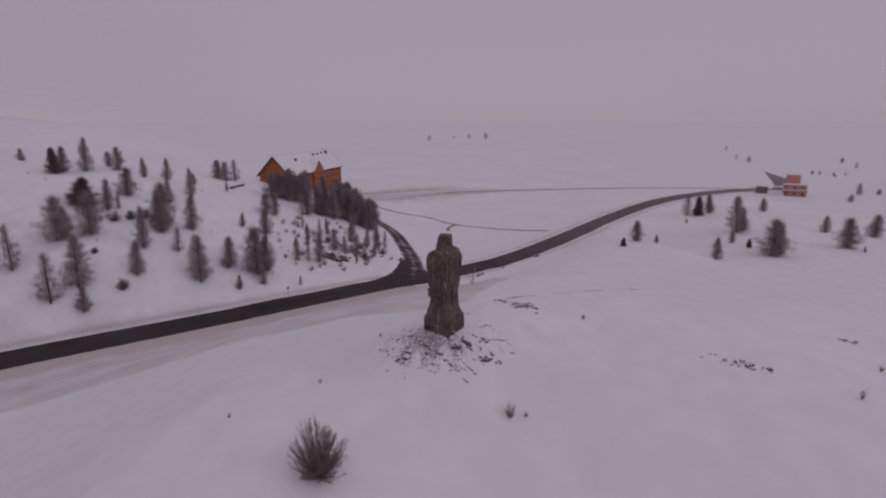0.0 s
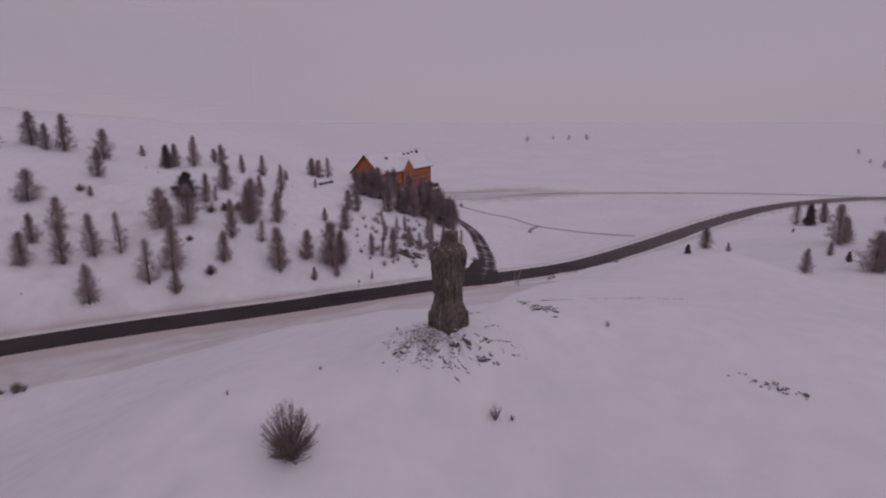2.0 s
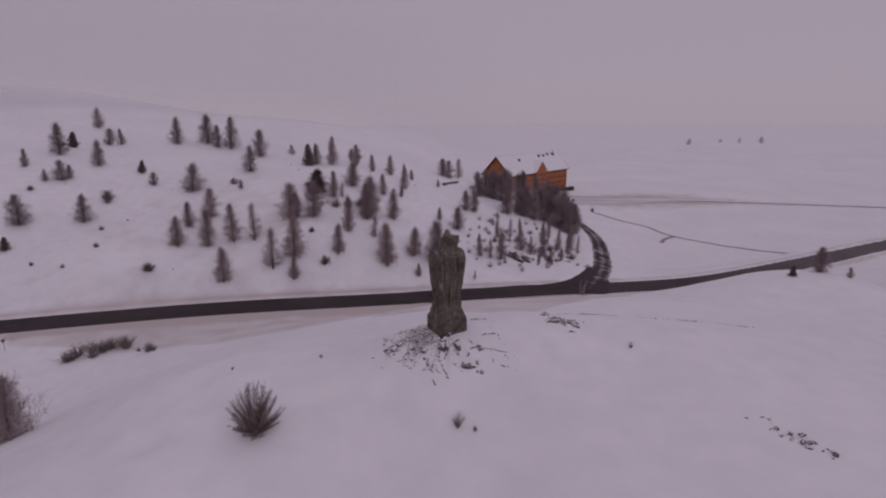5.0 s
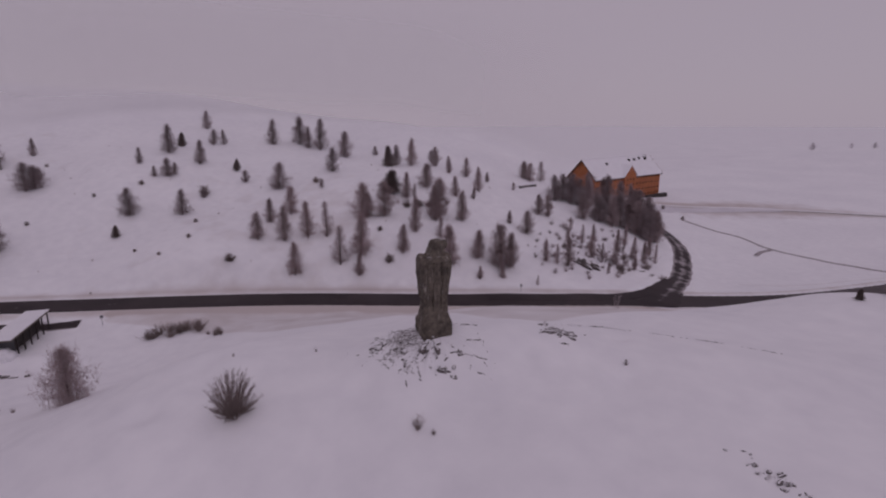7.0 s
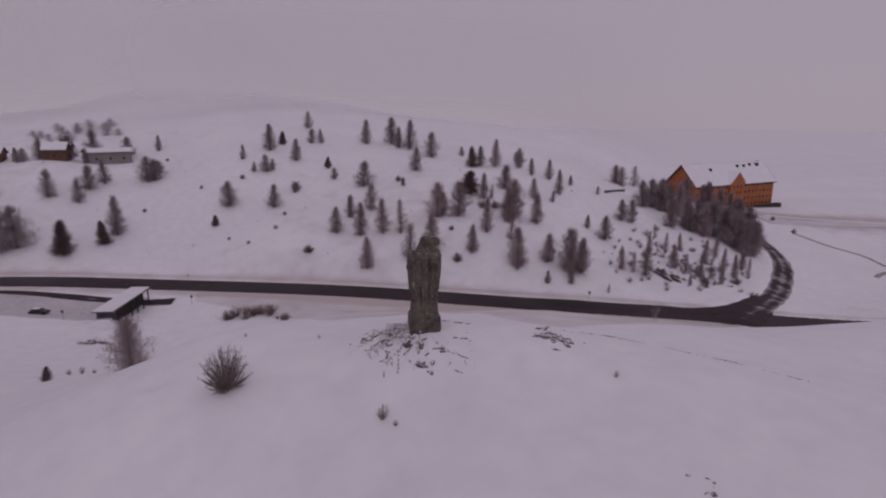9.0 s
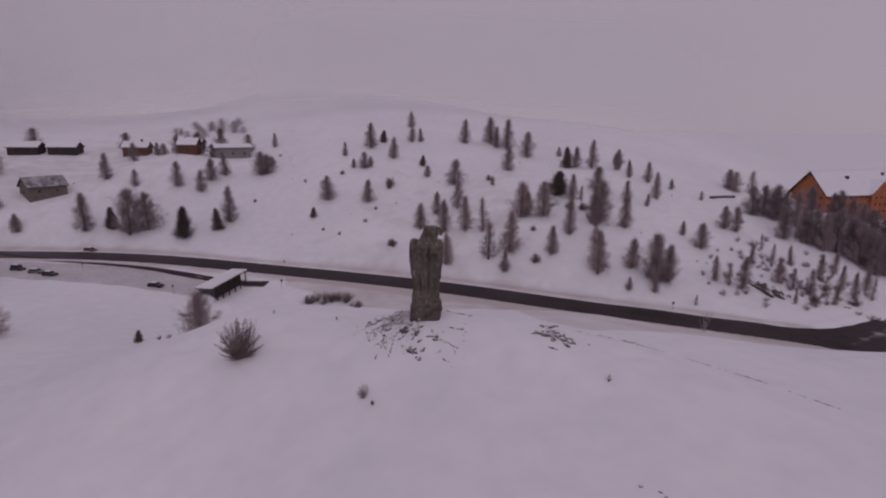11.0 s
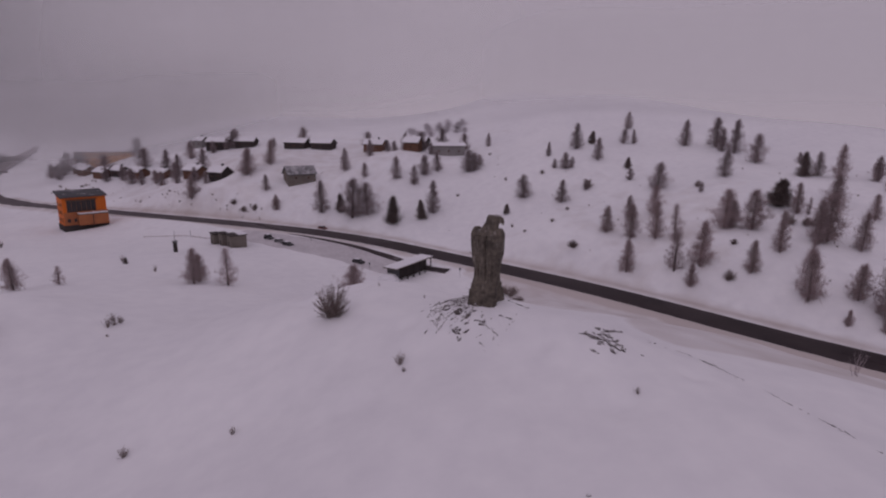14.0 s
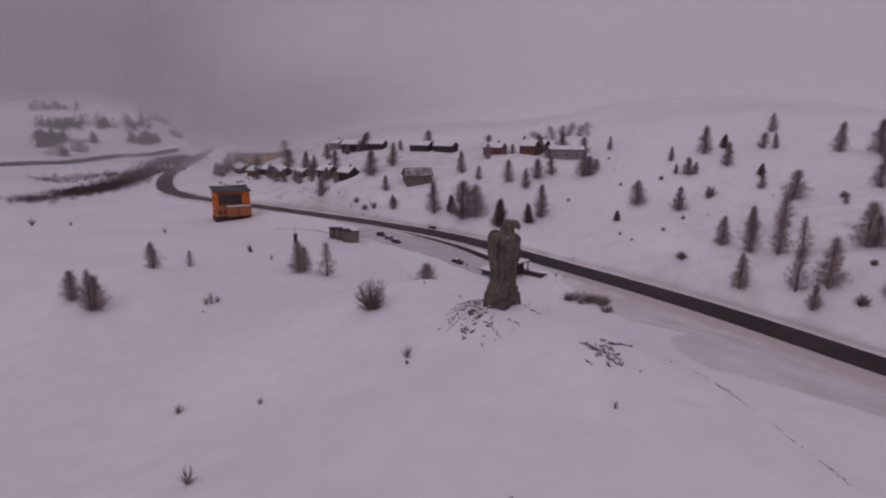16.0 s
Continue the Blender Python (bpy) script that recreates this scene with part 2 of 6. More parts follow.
# ---- mesh helpers ----
def link_bm(name, bm, material, smooth=False):
    me = bpy.data.meshes.new(name)
    bmesh.ops.recalc_face_normals(bm, faces=bm.faces)
    bm.to_mesh(me)
    bm.free()
    me.materials.append(material)
    if smooth:
        me.polygons.foreach_set("use_smooth", [True] * len(me.polygons))
    return new(name, me)


def part(name, bm, material, parent, label="", smooth=False):
    ob = link_bm(name, bm, material, smooth)
    ob.parent = parent
    if label:
        ob["label"] = label
    return ob


def raw(name, verts, faces, material, parent=None, label="", smooth=False):
    me = bpy.data.meshes.new(name)
    me.from_pydata(verts, [], faces)
    me.update()
    me.materials.append(material)
    if smooth:
        me.polygons.foreach_set("use_smooth", [True] * len(me.polygons))
    ob = new(name, me)
    ob.parent = parent
    if label:
        ob["label"] = label
    return ob


def share(name, ob, parent, m):
    """Another part on the same mesh."""
    o = new(name, ob.data)
    o.parent = parent
    o.matrix_basis = m
    return o


def box(bm, x0, y0, z0, x1, y1, z1, bevel=0.0):
    v = bmesh.ops.create_cube(bm, size=1, matrix=Matrix.Translation(((x0 + x1) / 2, (y0 + y1) / 2, (z0 + z1) / 2)) @ Matrix.Diagonal((x1 - x0, y1 - y0, z1 - z0, 1)))["verts"]
    if bevel:
        edges = list({e for q in v for e in q.link_edges})
        bmesh.ops.bevel(bm, geom=edges, offset=bevel, segments=2, affect="EDGES", profile=0.6)


def prism(bm, outline, a, b, axis="x"):
    """An outline (pairs) pushed along an axis from a to b."""
    def at(p, s):
        return {"x": (s, p[0], p[1]), "y": (p[0], s, p[1]), "z": (p[0], p[1], s)}[axis]
    lo, hi = [bm.verts.new(at(p, a)) for p in outline], [bm.verts.new(at(p, b)) for p in outline]
    bm.faces.new(lo[::-1])
    bm.faces.new(hi)
    for i in range(len(outline)):
        j = (i + 1) % len(outline)
        bm.faces.new((lo[i], lo[j], hi[j], hi[i]))


def empty(name, m, **tags):
    ob = new(name)
    ob.matrix_basis = m
    return tagged(ob, **tags)


class Sticks:
    """Collects tapered sticks and slivers, for trees and shrubs."""

    def __init__(self):
        self.v, self.f = [], []

    def stick(self, points, radii, sides=4):
        base, rings = len(self.v), len(points)
        for k, (p, r) in enumerate(zip(points, radii)):
            d = (points[min(k + 1, rings - 1)] - points[max(k - 1, 0)]).normalized()
            u = d.orthogonal().normalized()
            w = d.cross(u)
            for s in range(sides):
                a = 2 * math.pi * s / sides
                self.v.append(p + (u * math.cos(a) + w * math.sin(a)) * r)
        for k in range(rings - 1):
            for s in range(sides):
                q = (s + 1) % sides
                a = base + k * sides
                self.f.append((a + s, a + q, a + sides + q, a + sides + s))

    def sliver(self, p, d, width):
        """A thin twig: a narrow triangle."""
        side = d.cross(Vector((random.uniform(-1, 1), random.uniform(-1, 1), random.uniform(-1, 1))))
        if side.length < 1e-6:
            return
        side = side.normalized() * width / 2
        n = len(self.v)
        self.v += [p - side, p + side, p + d]
        self.f.append((n, n + 1, n + 2))


# ---- relief of the pass: hollows and rises as (x, y, reach, height) ----
FAR_RELIEF = [
    (-544, -700, 260, 24.9), (-364, 224, 140, 51.7), (-616, -700, 140, 28.5), (308, 728, 140, 18), (-616, 140, 140, 32), (392, 56, 140, 5.9),
    (-484, -52, 90, 25.7), (56, 326, 90, -6.8), (-268, -214, 90, -6.7), (-430, -592, 90, 9.9), (272, 488, 90, -6.7), (56, -160, 90, 6.4),
    (2, 758, 90, 11.8), (-646, -322, 90, -11.8), (-484, 218, 90, 12.2), (-430, -322, 90, -7.8), (110, 542, 90, -4), (20, 56, 60, 23.3),
    (-592, 200, 60, 26.8), (-304, 488, 60, 28.7), (-304, -16, 60, 8.2), (-700, -520, 60, 23.5), (-196, -88, 60, -6.5), (-196, 308, 60, 20.1),
]
FAR_RELIEF.append((-850, -690, 115, 68))  # the wooded hillside above the far road
MIDDLE_RELIEF = [
    (128, 236, 60, 4.2), (-124, -160, 60, 6.9), (-160, 416, 60, -8.1), (-340, -304, 60, -4.8), (-520, -124, 60, 17.3), (-304, 164, 60, 9.6),
    (-376, -88, 60, 11), (-124, 524, 60, 5), (488, 308, 60, 4.7), (272, 272, 60, -4.5), (-592, -448, 60, -8.5), (-16, 308, 60, -3.8),
    (-124, 68, 40, -10.2), (-124, 188, 40, 16.1), (116, 140, 40, 8.8), (20, 236, 40, -4.1), (-20, 142, 27, -10.1), (-52, 94, 27, -4.2),
    (-52, -36, 27, 6), (-165, -3, 27, -2.7), (-3, 207, 27, -4.1), (-198, 110, 27, 8.9), (-68, 240, 27, 6.7), (-246, -36, 27, 15.6),
]
NEAR_RELIEF = [
    (78, 159, 27, 7.1), (110, 78, 27, 5.5), (-117, -36, 27, 3), (29, 142, 27, -3.1), (-198, 142, 27, 3.8), (24, 13, 18, -3.8),
    (-128, 99, 18, 7.2), (-63, 121, 18, -7.4), (-236, 45, 18, 9.9), (-74, 45, 18, -5.4), (-138, 196, 18, -3.8), (6, 13, 12, -3.3),
    (-16, 34, 12, 3.6), (-88, 150, 12, -1.1), (-88, 99, 12, -5.3), (35, 105, 11, 6.2), (-189, -16, 12, -3.7), (-30, -23, 12, 5.8),
    (-203, 49, 12, 5.6), (-246, -45, 12, -8.3), (-88, 135, 12, 4), (-74, 150, 12, 3.7), (-21, 38, 7, 1.6), (-1, 47, 5, 3.5),
    (5, 56, 5, 2.8),
]
# centre lines as (x, y, z)
ROAD = [(-860, -470, -24), (-740, -418, -25.5), (-629, -368, -27), (-507, -311, -27.5), (-416, -267, -28), (-355, -231, -28), (-304, -194, -28), (-274, -160, -27.8), (-263.3, -144.2, -27.5), (-228.9, -84.5, -26.5), (-189.7, -13.9, -26), (-163.1, 27.5, -26.3), (-131.2, 63.2, -27.3), (-93.2, 97.9, -27.5), (-55.6, 126.8, -28), (-20.9, 155.9, -29), (-3.2, 170.6, -30), (22.8, 191.4, -30), (51.6, 228.3, -30), (92.0, 285.0, -30), (136.7, 336.5, -30), (187.4, 373.4, -30), (229.8, 387.7, -30)]
SIDE_ROAD = [(-9, 162), (-9.8, 178), (-11.2, 195), (-14.6, 214), (-21, 237), (-29.5, 252), (-44, 271), (-60, 296)]
SLIP_LANE = [(-48, 136), (-34, 147), (-23.5, 156), (-16.5, 166), (-13.2, 178), (-12.4, 192)]
LAY_BY = [(-196, -18), (-168, 6), (-146, 30), (-124, 51), (-117.5, 59)]
UPPER_ROAD = [(-300, -420), (-380, -402), (-408, -394), (-434, -385), (-481, -388), (-555, -405), (-624, -410), (-648, -407)]
BACK_ROAD = [(-60, 338), (-50, 350), (-17, 379), (48, 400), (131, 404), (212, 392)]


def spline(ctrl, n=12):
    c = np.array(ctrl, float)
    c = np.vstack([2 * c[0] - c[1], c, 2 * c[-1] - c[-2]])
    out = []
    for i in range(1, len(c) - 2):
        p0, p1, p2, p3 = c[i - 1:i + 3]
        for k in range(n):
            t = k / n
            out.append(0.5 * (2 * p1 + (p2 - p0) * t + (2 * p0 - 5 * p1 + 4 * p2 - p3) * t * t + (3 * p1 - p0 - 3 * p2 + p3) * t ** 3))
    out.append(c[-2])
    return np.array(out)


def to_line(x, y, line):
    """Distance to a line, and the line's third value there."""
    best, third = np.full(x.shape, 1e9), np.zeros(x.shape)
    for a, b in zip(line[:-1], line[1:]):
        d = b - a
        t = np.clip(((x - a[0]) * d[0] + (y - a[1]) * d[1]) / (d[0] ** 2 + d[1] ** 2), 0, 1)
        q = np.hypot(x - a[0] - t * d[0], y - a[1] - t * d[1])
        near = q < best
        best = np.where(near, q, best)
        if len(a) > 2:
            third = np.where(near, a[2] + t * d[2], third)
    return best, third


ROAD_LINE = spline(ROAD)


def ground(x, y):
    x, y = np.asarray(x, float), np.asarray(y, float)
    z = np.full(x.shape, -26.0)
    for cx, cy, s, a in FAR_RELIEF + MIDDLE_RELIEF + NEAR_RELIEF:
        z = z + a * np.exp(-((x - cx) ** 2 + (y - cy) ** 2) / (2 * s * s))
    d, zr = to_line(x, y, ROAD_LINE)
    k = np.clip((d - 6.5) / 9, 0, 1)
    k = k * k * (3 - 2 * k)
    return zr + (z - zr) * k


RELIEF = np.array(FAR_RELIEF + MIDDLE_RELIEF + NEAR_RELIEF)
SEG_A, SEG_D = ROAD_LINE[:-1], np.diff(ROAD_LINE, axis=0)


HOLLOWS = [(-17.6, 34.8, 1.6, -0.5), (-16.0, 36.2, 1.0, 0.25), (-15.2, 33.3, 0.9, -0.4), (-13.0, 32.2, 1.2, -0.3), (-16.8, 28.2, 1.0, -0.4), (-15.2, 28.6, 0.8, -0.3), (-1.4, 39.8, 1.2, -0.35), (22.3, 38.4, 1.4, -0.4), (9.3, 34.8, 1.6, -0.45),
           (7.4, 33.4, 2.4, 0.35), (-4.4, 18.1, 3.0, 0.5), (8.2, 51.5, 0.9, -0.35), (9.0, 52.2, 0.7, 0.2), (16.2, 54.8, 1.3, -0.4), (14.6, 54.0, 1.0, 0.25), (12.6, 63.2, 0.7, -0.25), (-60.8, 10.7, 2.6, -0.6), (-75, 25, 3.0, -0.6), (6, 28, 3.2, -0.4),
           (14, 44, 3.0, 0.3), (-6, 24, 3.5, -0.4), (-26, 22, 4.0, 0.5), (-36, 10, 4.0, -0.6), (-24, 44, 2.5, -0.35), (-106, 39.5, 2.4, 0.9), (-109, 37.5, 2.2, 0.7), (-101.5, 45, 2.4, 0.7)]
SIDE_LINE, LAY_LINE = None, None


def drifts(x, y, road_d):
    """Wind drifts, hollows and hummocks on the snow, none on the roads."""
    side_d, _ = to_line(x, y, SIDE_LINE)
    lay_d, _ = to_line(x, y, LAY_LINE)
    free = np.clip((np.minimum(np.minimum(road_d - 6, side_d - 5), lay_d - 5)) / 8, 0, 1)
    fade = np.clip(1 - np.hypot(x, y - 48) / 420, 0, 1)
    wave = 0.30 * np.sin(x * 0.055 + 1.7 * np.sin(y * 0.06)) * np.sin(y * 0.07 + 1.1) + 0.26 * np.sin(x * 0.21 + 1.3 * np.sin(y * 0.13)) * np.sin(y * 0.17 + 0.9 * np.sin(x * 0.09))
    wave = wave + 0.045 * np.sin(x * 0.63 + y * 0.3 + 1.2 * np.sin(y * 0.21)) * np.sin(y * 0.51 - x * 0.2 + 1.4 * np.sin(x * 0.27))
    for hx, hy, hs, ha in HOLLOWS:
        wave = wave + 1.5 * ha * np.exp(-(((x - hx) ** 2 + (y - hy) ** 2) / (2 * hs * hs)))
    mound = np.exp(-((np.hypot(x - 0.2, y - 48.6) - 3.6) / 1.7) ** 2)
    bearing = np.arctan2(y - 48.6, x - 0.2)
    mound = mound * (0.3 + 0.7 * np.exp(-((np.degrees(bearing) % 360 - 240) / 70) ** 2))
    wave = wave + mound * (0.16 * np.sin(bearing * 17 + 2 * np.sin(bearing * 5)) + 0.12 * np.sin(bearing * 31 + 1.3 * np.hypot(x, y - 48)) * np.sin(2.1 * np.hypot(x, y - 48.6)))
    return free * fade * wave


SIDE_LINE, LAY_LINE = spline(SIDE_ROAD), spline(LAY_BY)


def gz(x, y):
    """Height of the ground at one place."""
    z = -26.0 + float((RELIEF[:, 3] * np.exp(-((x - RELIEF[:, 0]) ** 2 + (y - RELIEF[:, 1]) ** 2) / (2 * RELIEF[:, 2] ** 2))).sum())
    t = np.clip(((x - SEG_A[:, 0]) * SEG_D[:, 0] + (y - SEG_A[:, 1]) * SEG_D[:, 1]) / (SEG_D[:, 0] ** 2 + SEG_D[:, 1] ** 2), 0, 1)
    d = np.hypot(x - SEG_A[:, 0] - t * SEG_D[:, 0], y - SEG_A[:, 1] - t * SEG_D[:, 1])
    i = int(np.argmin(d))
    k = min(max((d[i] - 6.5) / 9, 0), 1)
    k = k * k * (3 - 2 * k)
    zr = SEG_A[i, 2] + t[i] * SEG_D[i, 2]
    return float(zr + (z - zr) * k) + float(drifts(np.array([x], float), np.array([y], float), np.array([d[i]]))[0])


# ---- the snow-covered ground, one sheet out to the horizon ----
EAGLE = (0.2, 48.6)
rings = np.concatenate([np.arange(0.6, 30, 0.6), np.arange(30, 110, 1.2), 110 * 1.012 ** np.arange(0, 130), 520 * 1.03 ** np.arange(0, 20), 939 * 1.09 ** np.arange(0, 20)])
turns = np.linspace(0, 2 * np.pi, 721)[:-1]
RR, TT = np.meshgrid(rings, turns, indexing="ij")
GX, GY = EAGLE[0] + RR * np.cos(TT), EAGLE[1] + RR * np.sin(TT)
GZ = ground(GX, GY)
road_d, _ = to_line(GX, GY, ROAD_LINE)
GZ = GZ + drifts(GX, GY, road_d)
# ploughed banks along the road
slip_d = np.minimum(to_line(GX, GY, spline(SLIP_LANE))[0], to_line(GX, GY, SIDE_LINE)[0])
GZ = GZ + 0.55 * np.exp(-((road_d - 7.0) / 1.3) ** 2) * (RR < 330) * np.clip((slip_d - 3.5) / 3, 0, 1)
GZ = GZ + 0.5 * np.exp(-((slip_d - 5.0) / 1.2) ** 2) * np.clip((road_d - 7) / 4, 0, 1)
# the gritty embankment between the road and the edge of the knoll
EDGE = [(-112, 62), (-105, 65), (-74, 72.6), (-52, 72.7), (-35, 75), (-18, 71), (-6, 65.5), (3, 66.5), (5.4, 72), (9, 80), (12, 90), (8, 120), (-2, 160)]
bank = EDGE + [(-20.9, 155.9), (-55.6, 126.8), (-93.2, 97.9), (-125, 70)]
inside = np.zeros(GX.shape, bool)
for (ax, ay), (bx, by) in zip(bank, bank[1:] + bank[:1]):
    inside ^= ((ay > GY) != (by > GY)) & (GX < (bx - ax) * (GY - ay) / (by - ay + 1e-9) + ax)
edge_d, _ = to_line(GX, GY, spline(EDGE, 6))
grit = 0.75 * np.exp(-((road_d - 7.5) / 2.2) ** 2) + 0.60 * inside * np.clip(edge_d / 1.5, 0, 1)
grit = np.clip(grit, 0, 1.2) * (RR < 380)
# greyer snow tone round the hamlet and the spur, scraped snow before the hotel
grit = grit + 0.42 * np.exp(-((GX + 270) / 75) ** 2 - ((GY + 20) / 110) ** 2) + 0.3 * np.exp(-((GX + 120) / 50) ** 2 - ((GY - 130) / 45) ** 2)
back_d, _ = to_line(GX, GY, spline(BACK_ROAD))
grit = grit + 1.0 * np.exp(-(back_d / (7 + 16 * np.exp(-((GX + 15) / 38) ** 2))) ** 2) * np.exp(-np.clip(GX - 20, 0, 999) / 90) + 0.5 * np.exp(-((GX + 45) / 16) ** 2 - ((GY - 352) / 12) ** 2)
verts = [(EAGLE[0], EAGLE[1], gz(*EAGLE))] + np.stack([GX, GY, GZ], -1).reshape(-1, 3).tolist()
nt, nr = len(turns), len(rings)
faces = [(0, 1 + j, 1 + (j + 1) % nt) for j in range(nt)]
for i in range(nr - 1):
    a, b = 1 + i * nt, 1 + (i + 1) * nt
    faces += [(a + j, b + j, b + (j + 1) % nt, a + (j + 1) % nt) for j in range(nt)]
ground_ob = raw("ground", verts, faces, M_SNOW, smooth=True)
tagged(ground_ob, label="snow-covered alpine ground with drifts and road grit", category="snow", kind="structure")
TRAIL = spline([(5.0, 62.8), (6.3, 65.7), (8.7, 66.7), (12.2, 67.9), (16.1, 68.8), (19.2, 69.7), (22.2, 70.2), (27, 71)], 7)
toward = np.exp(-(((np.degrees(TT) % 360) - 236) / 62) ** 2)
bare = 0.68 * toward * np.exp(-((RR - 3.1) / 2.6) ** 2) + 0.42 * np.exp(-((GX - 8.4) / 1.6) ** 2 - ((GY - 57.6) / 0.9) ** 2) + 0.4 * np.exp(-((GX - 28.2) / 2.0) ** 2 - ((GY - 48.2) / 1.2) ** 2)
ground_ob.data.attributes.new("bare", "FLOAT", "POINT").data.foreach_set("value", np.concatenate([[0], bare.reshape(-1)]))
ground_ob.data.attributes.new("grit", "FLOAT", "POINT").data.foreach_set("value", np.concatenate([[0], grit.reshape(-1)]))


# ---- standing sheets that imitate fog, haze put into their colour and density ----
M_FOG = bpy.data.materials.new("fog")
M_FOG.use_nodes = True
fn, fl = M_FOG.node_tree.nodes, M_FOG.node_tree.links
fn.clear()
f_out, f_mix, f_clear, f_white, f_att, f_noise, f_mul, f_rng = (fn.new("ShaderNode" + k) for k in ("OutputMaterial", "MixShader", "BsdfTransparent", "BsdfDiffuse", "Attribute", "TexNoise", "Math", "MapRange"))
f_att.attribute_name = "thick"
f_noise.inputs["Scale"].default_value, f_noise.inputs["Detail"].default_value = 0.012, 3
f_rng.inputs["From Min"].default_value, f_rng.inputs["From Max"].default_value = 0.3, 0.7
f_rng.inputs["To Min"].default_value, f_rng.inputs["To Max"].default_value = 0.88, 1.06
f_mul.operation, f_mul.use_clamp = "MULTIPLY", True
f_co = fn.new("ShaderNodeTexCoord")
fl.new(f_co.outputs["Object"], f_noise.inputs["Vector"])
fl.new(f_noise.outputs["Fac"], f_rng.inputs["Value"])
fl.new(f_att.outputs["Fac"], f_mul.inputs[0])
fl.new(f_rng.outputs["Result"], f_mul.inputs[1])
fl.new(f_mul.outputs[0], f_mix.inputs[0])
fl.new(f_clear.outputs[0], f_mix.inputs[1])
fl.new(f_white.outputs[0], f_mix.inputs[2])
fl.new(f_mix.outputs[0], f_out.inputs[0])
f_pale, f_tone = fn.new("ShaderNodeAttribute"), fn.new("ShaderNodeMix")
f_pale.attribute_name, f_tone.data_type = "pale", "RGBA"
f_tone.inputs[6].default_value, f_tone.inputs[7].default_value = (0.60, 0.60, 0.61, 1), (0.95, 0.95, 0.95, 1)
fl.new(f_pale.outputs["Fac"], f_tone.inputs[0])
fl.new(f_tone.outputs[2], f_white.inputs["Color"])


def fog_bank(name, label, first, last, r, rows):
    """A curved sheet painted as fog; rows: bearing, then its foot, full height and end as slopes from the eye, density,
    paleness.
    """
    rows = np.array(rows)
    n, m = 60, 24
    v, thick, tone = [], [], []
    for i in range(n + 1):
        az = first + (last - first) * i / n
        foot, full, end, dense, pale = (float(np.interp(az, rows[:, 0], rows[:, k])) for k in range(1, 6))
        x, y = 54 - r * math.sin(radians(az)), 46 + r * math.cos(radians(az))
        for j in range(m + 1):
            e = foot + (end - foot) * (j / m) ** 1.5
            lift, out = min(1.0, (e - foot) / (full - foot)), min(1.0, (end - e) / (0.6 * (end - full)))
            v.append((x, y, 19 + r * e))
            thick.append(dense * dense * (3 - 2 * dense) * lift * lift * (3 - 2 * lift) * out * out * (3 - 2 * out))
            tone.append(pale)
    f = [(i * (m + 1) + j, (i + 1) * (m + 1) + j, (i + 1) * (m + 1) + j + 1, i * (m + 1) + j + 1) for i in range(n) for j in range(m)]
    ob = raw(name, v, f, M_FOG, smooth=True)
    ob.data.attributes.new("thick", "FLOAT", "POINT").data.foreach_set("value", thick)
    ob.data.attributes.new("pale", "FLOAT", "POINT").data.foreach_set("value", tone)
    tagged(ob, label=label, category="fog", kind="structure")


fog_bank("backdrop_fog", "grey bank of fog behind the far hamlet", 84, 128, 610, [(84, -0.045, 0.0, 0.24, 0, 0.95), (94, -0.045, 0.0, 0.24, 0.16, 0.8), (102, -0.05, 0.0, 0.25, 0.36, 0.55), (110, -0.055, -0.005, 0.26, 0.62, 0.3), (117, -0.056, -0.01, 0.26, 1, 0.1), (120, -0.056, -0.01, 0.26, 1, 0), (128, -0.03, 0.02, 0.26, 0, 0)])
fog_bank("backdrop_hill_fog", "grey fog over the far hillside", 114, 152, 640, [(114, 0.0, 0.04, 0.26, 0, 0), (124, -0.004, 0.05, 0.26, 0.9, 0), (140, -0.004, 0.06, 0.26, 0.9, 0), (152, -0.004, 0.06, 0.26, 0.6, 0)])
# added sheet in front of the hamlet, its grey tone dims the snow behind
fog_bank("backdrop_veil", "thin added sheet of painted haze that dims the far hamlet", 78, 152, 425, [(78, -0.01, 0.03, 0.14, 0, 0.9), (94, -0.025, 0.012, 0.14, 0.26, 0.7), (102, -0.03, 0.008, 0.14, 0.4, 0.4), (108, -0.06, -0.02, 0.14, 0.43, 0.1), (116, -0.098, -0.05, 0.14, 0.44, 0), (152, -0.098, -0.05, 0.14, 0.44, 0)])

def mist(name, label, r, spans, full, end, pale=1.0):
    """A sheet of painted mist that rises softly out of the ground; spans: bearing and density."""
    rows = []
    for az in range(spans[0][0], spans[-1][0] + 1, 2):
        low = (gz(54 - r * math.sin(radians(az)), 46 + r * math.cos(radians(az))) - 19.5) / r
        rows.append((az, low, low + full, end, float(np.interp(az, [q[0] for q in spans], [q[1] for q in spans])), pale))
    fog_bank(name, label, spans[0][0], spans[-1][0], r, rows)


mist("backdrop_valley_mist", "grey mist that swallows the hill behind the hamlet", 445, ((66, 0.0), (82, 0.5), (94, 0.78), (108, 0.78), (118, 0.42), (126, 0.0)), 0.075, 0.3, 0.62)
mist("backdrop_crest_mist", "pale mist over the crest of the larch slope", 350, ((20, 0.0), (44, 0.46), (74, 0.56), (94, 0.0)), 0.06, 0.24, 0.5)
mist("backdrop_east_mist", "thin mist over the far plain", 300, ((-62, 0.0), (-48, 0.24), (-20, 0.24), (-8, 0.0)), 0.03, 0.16)


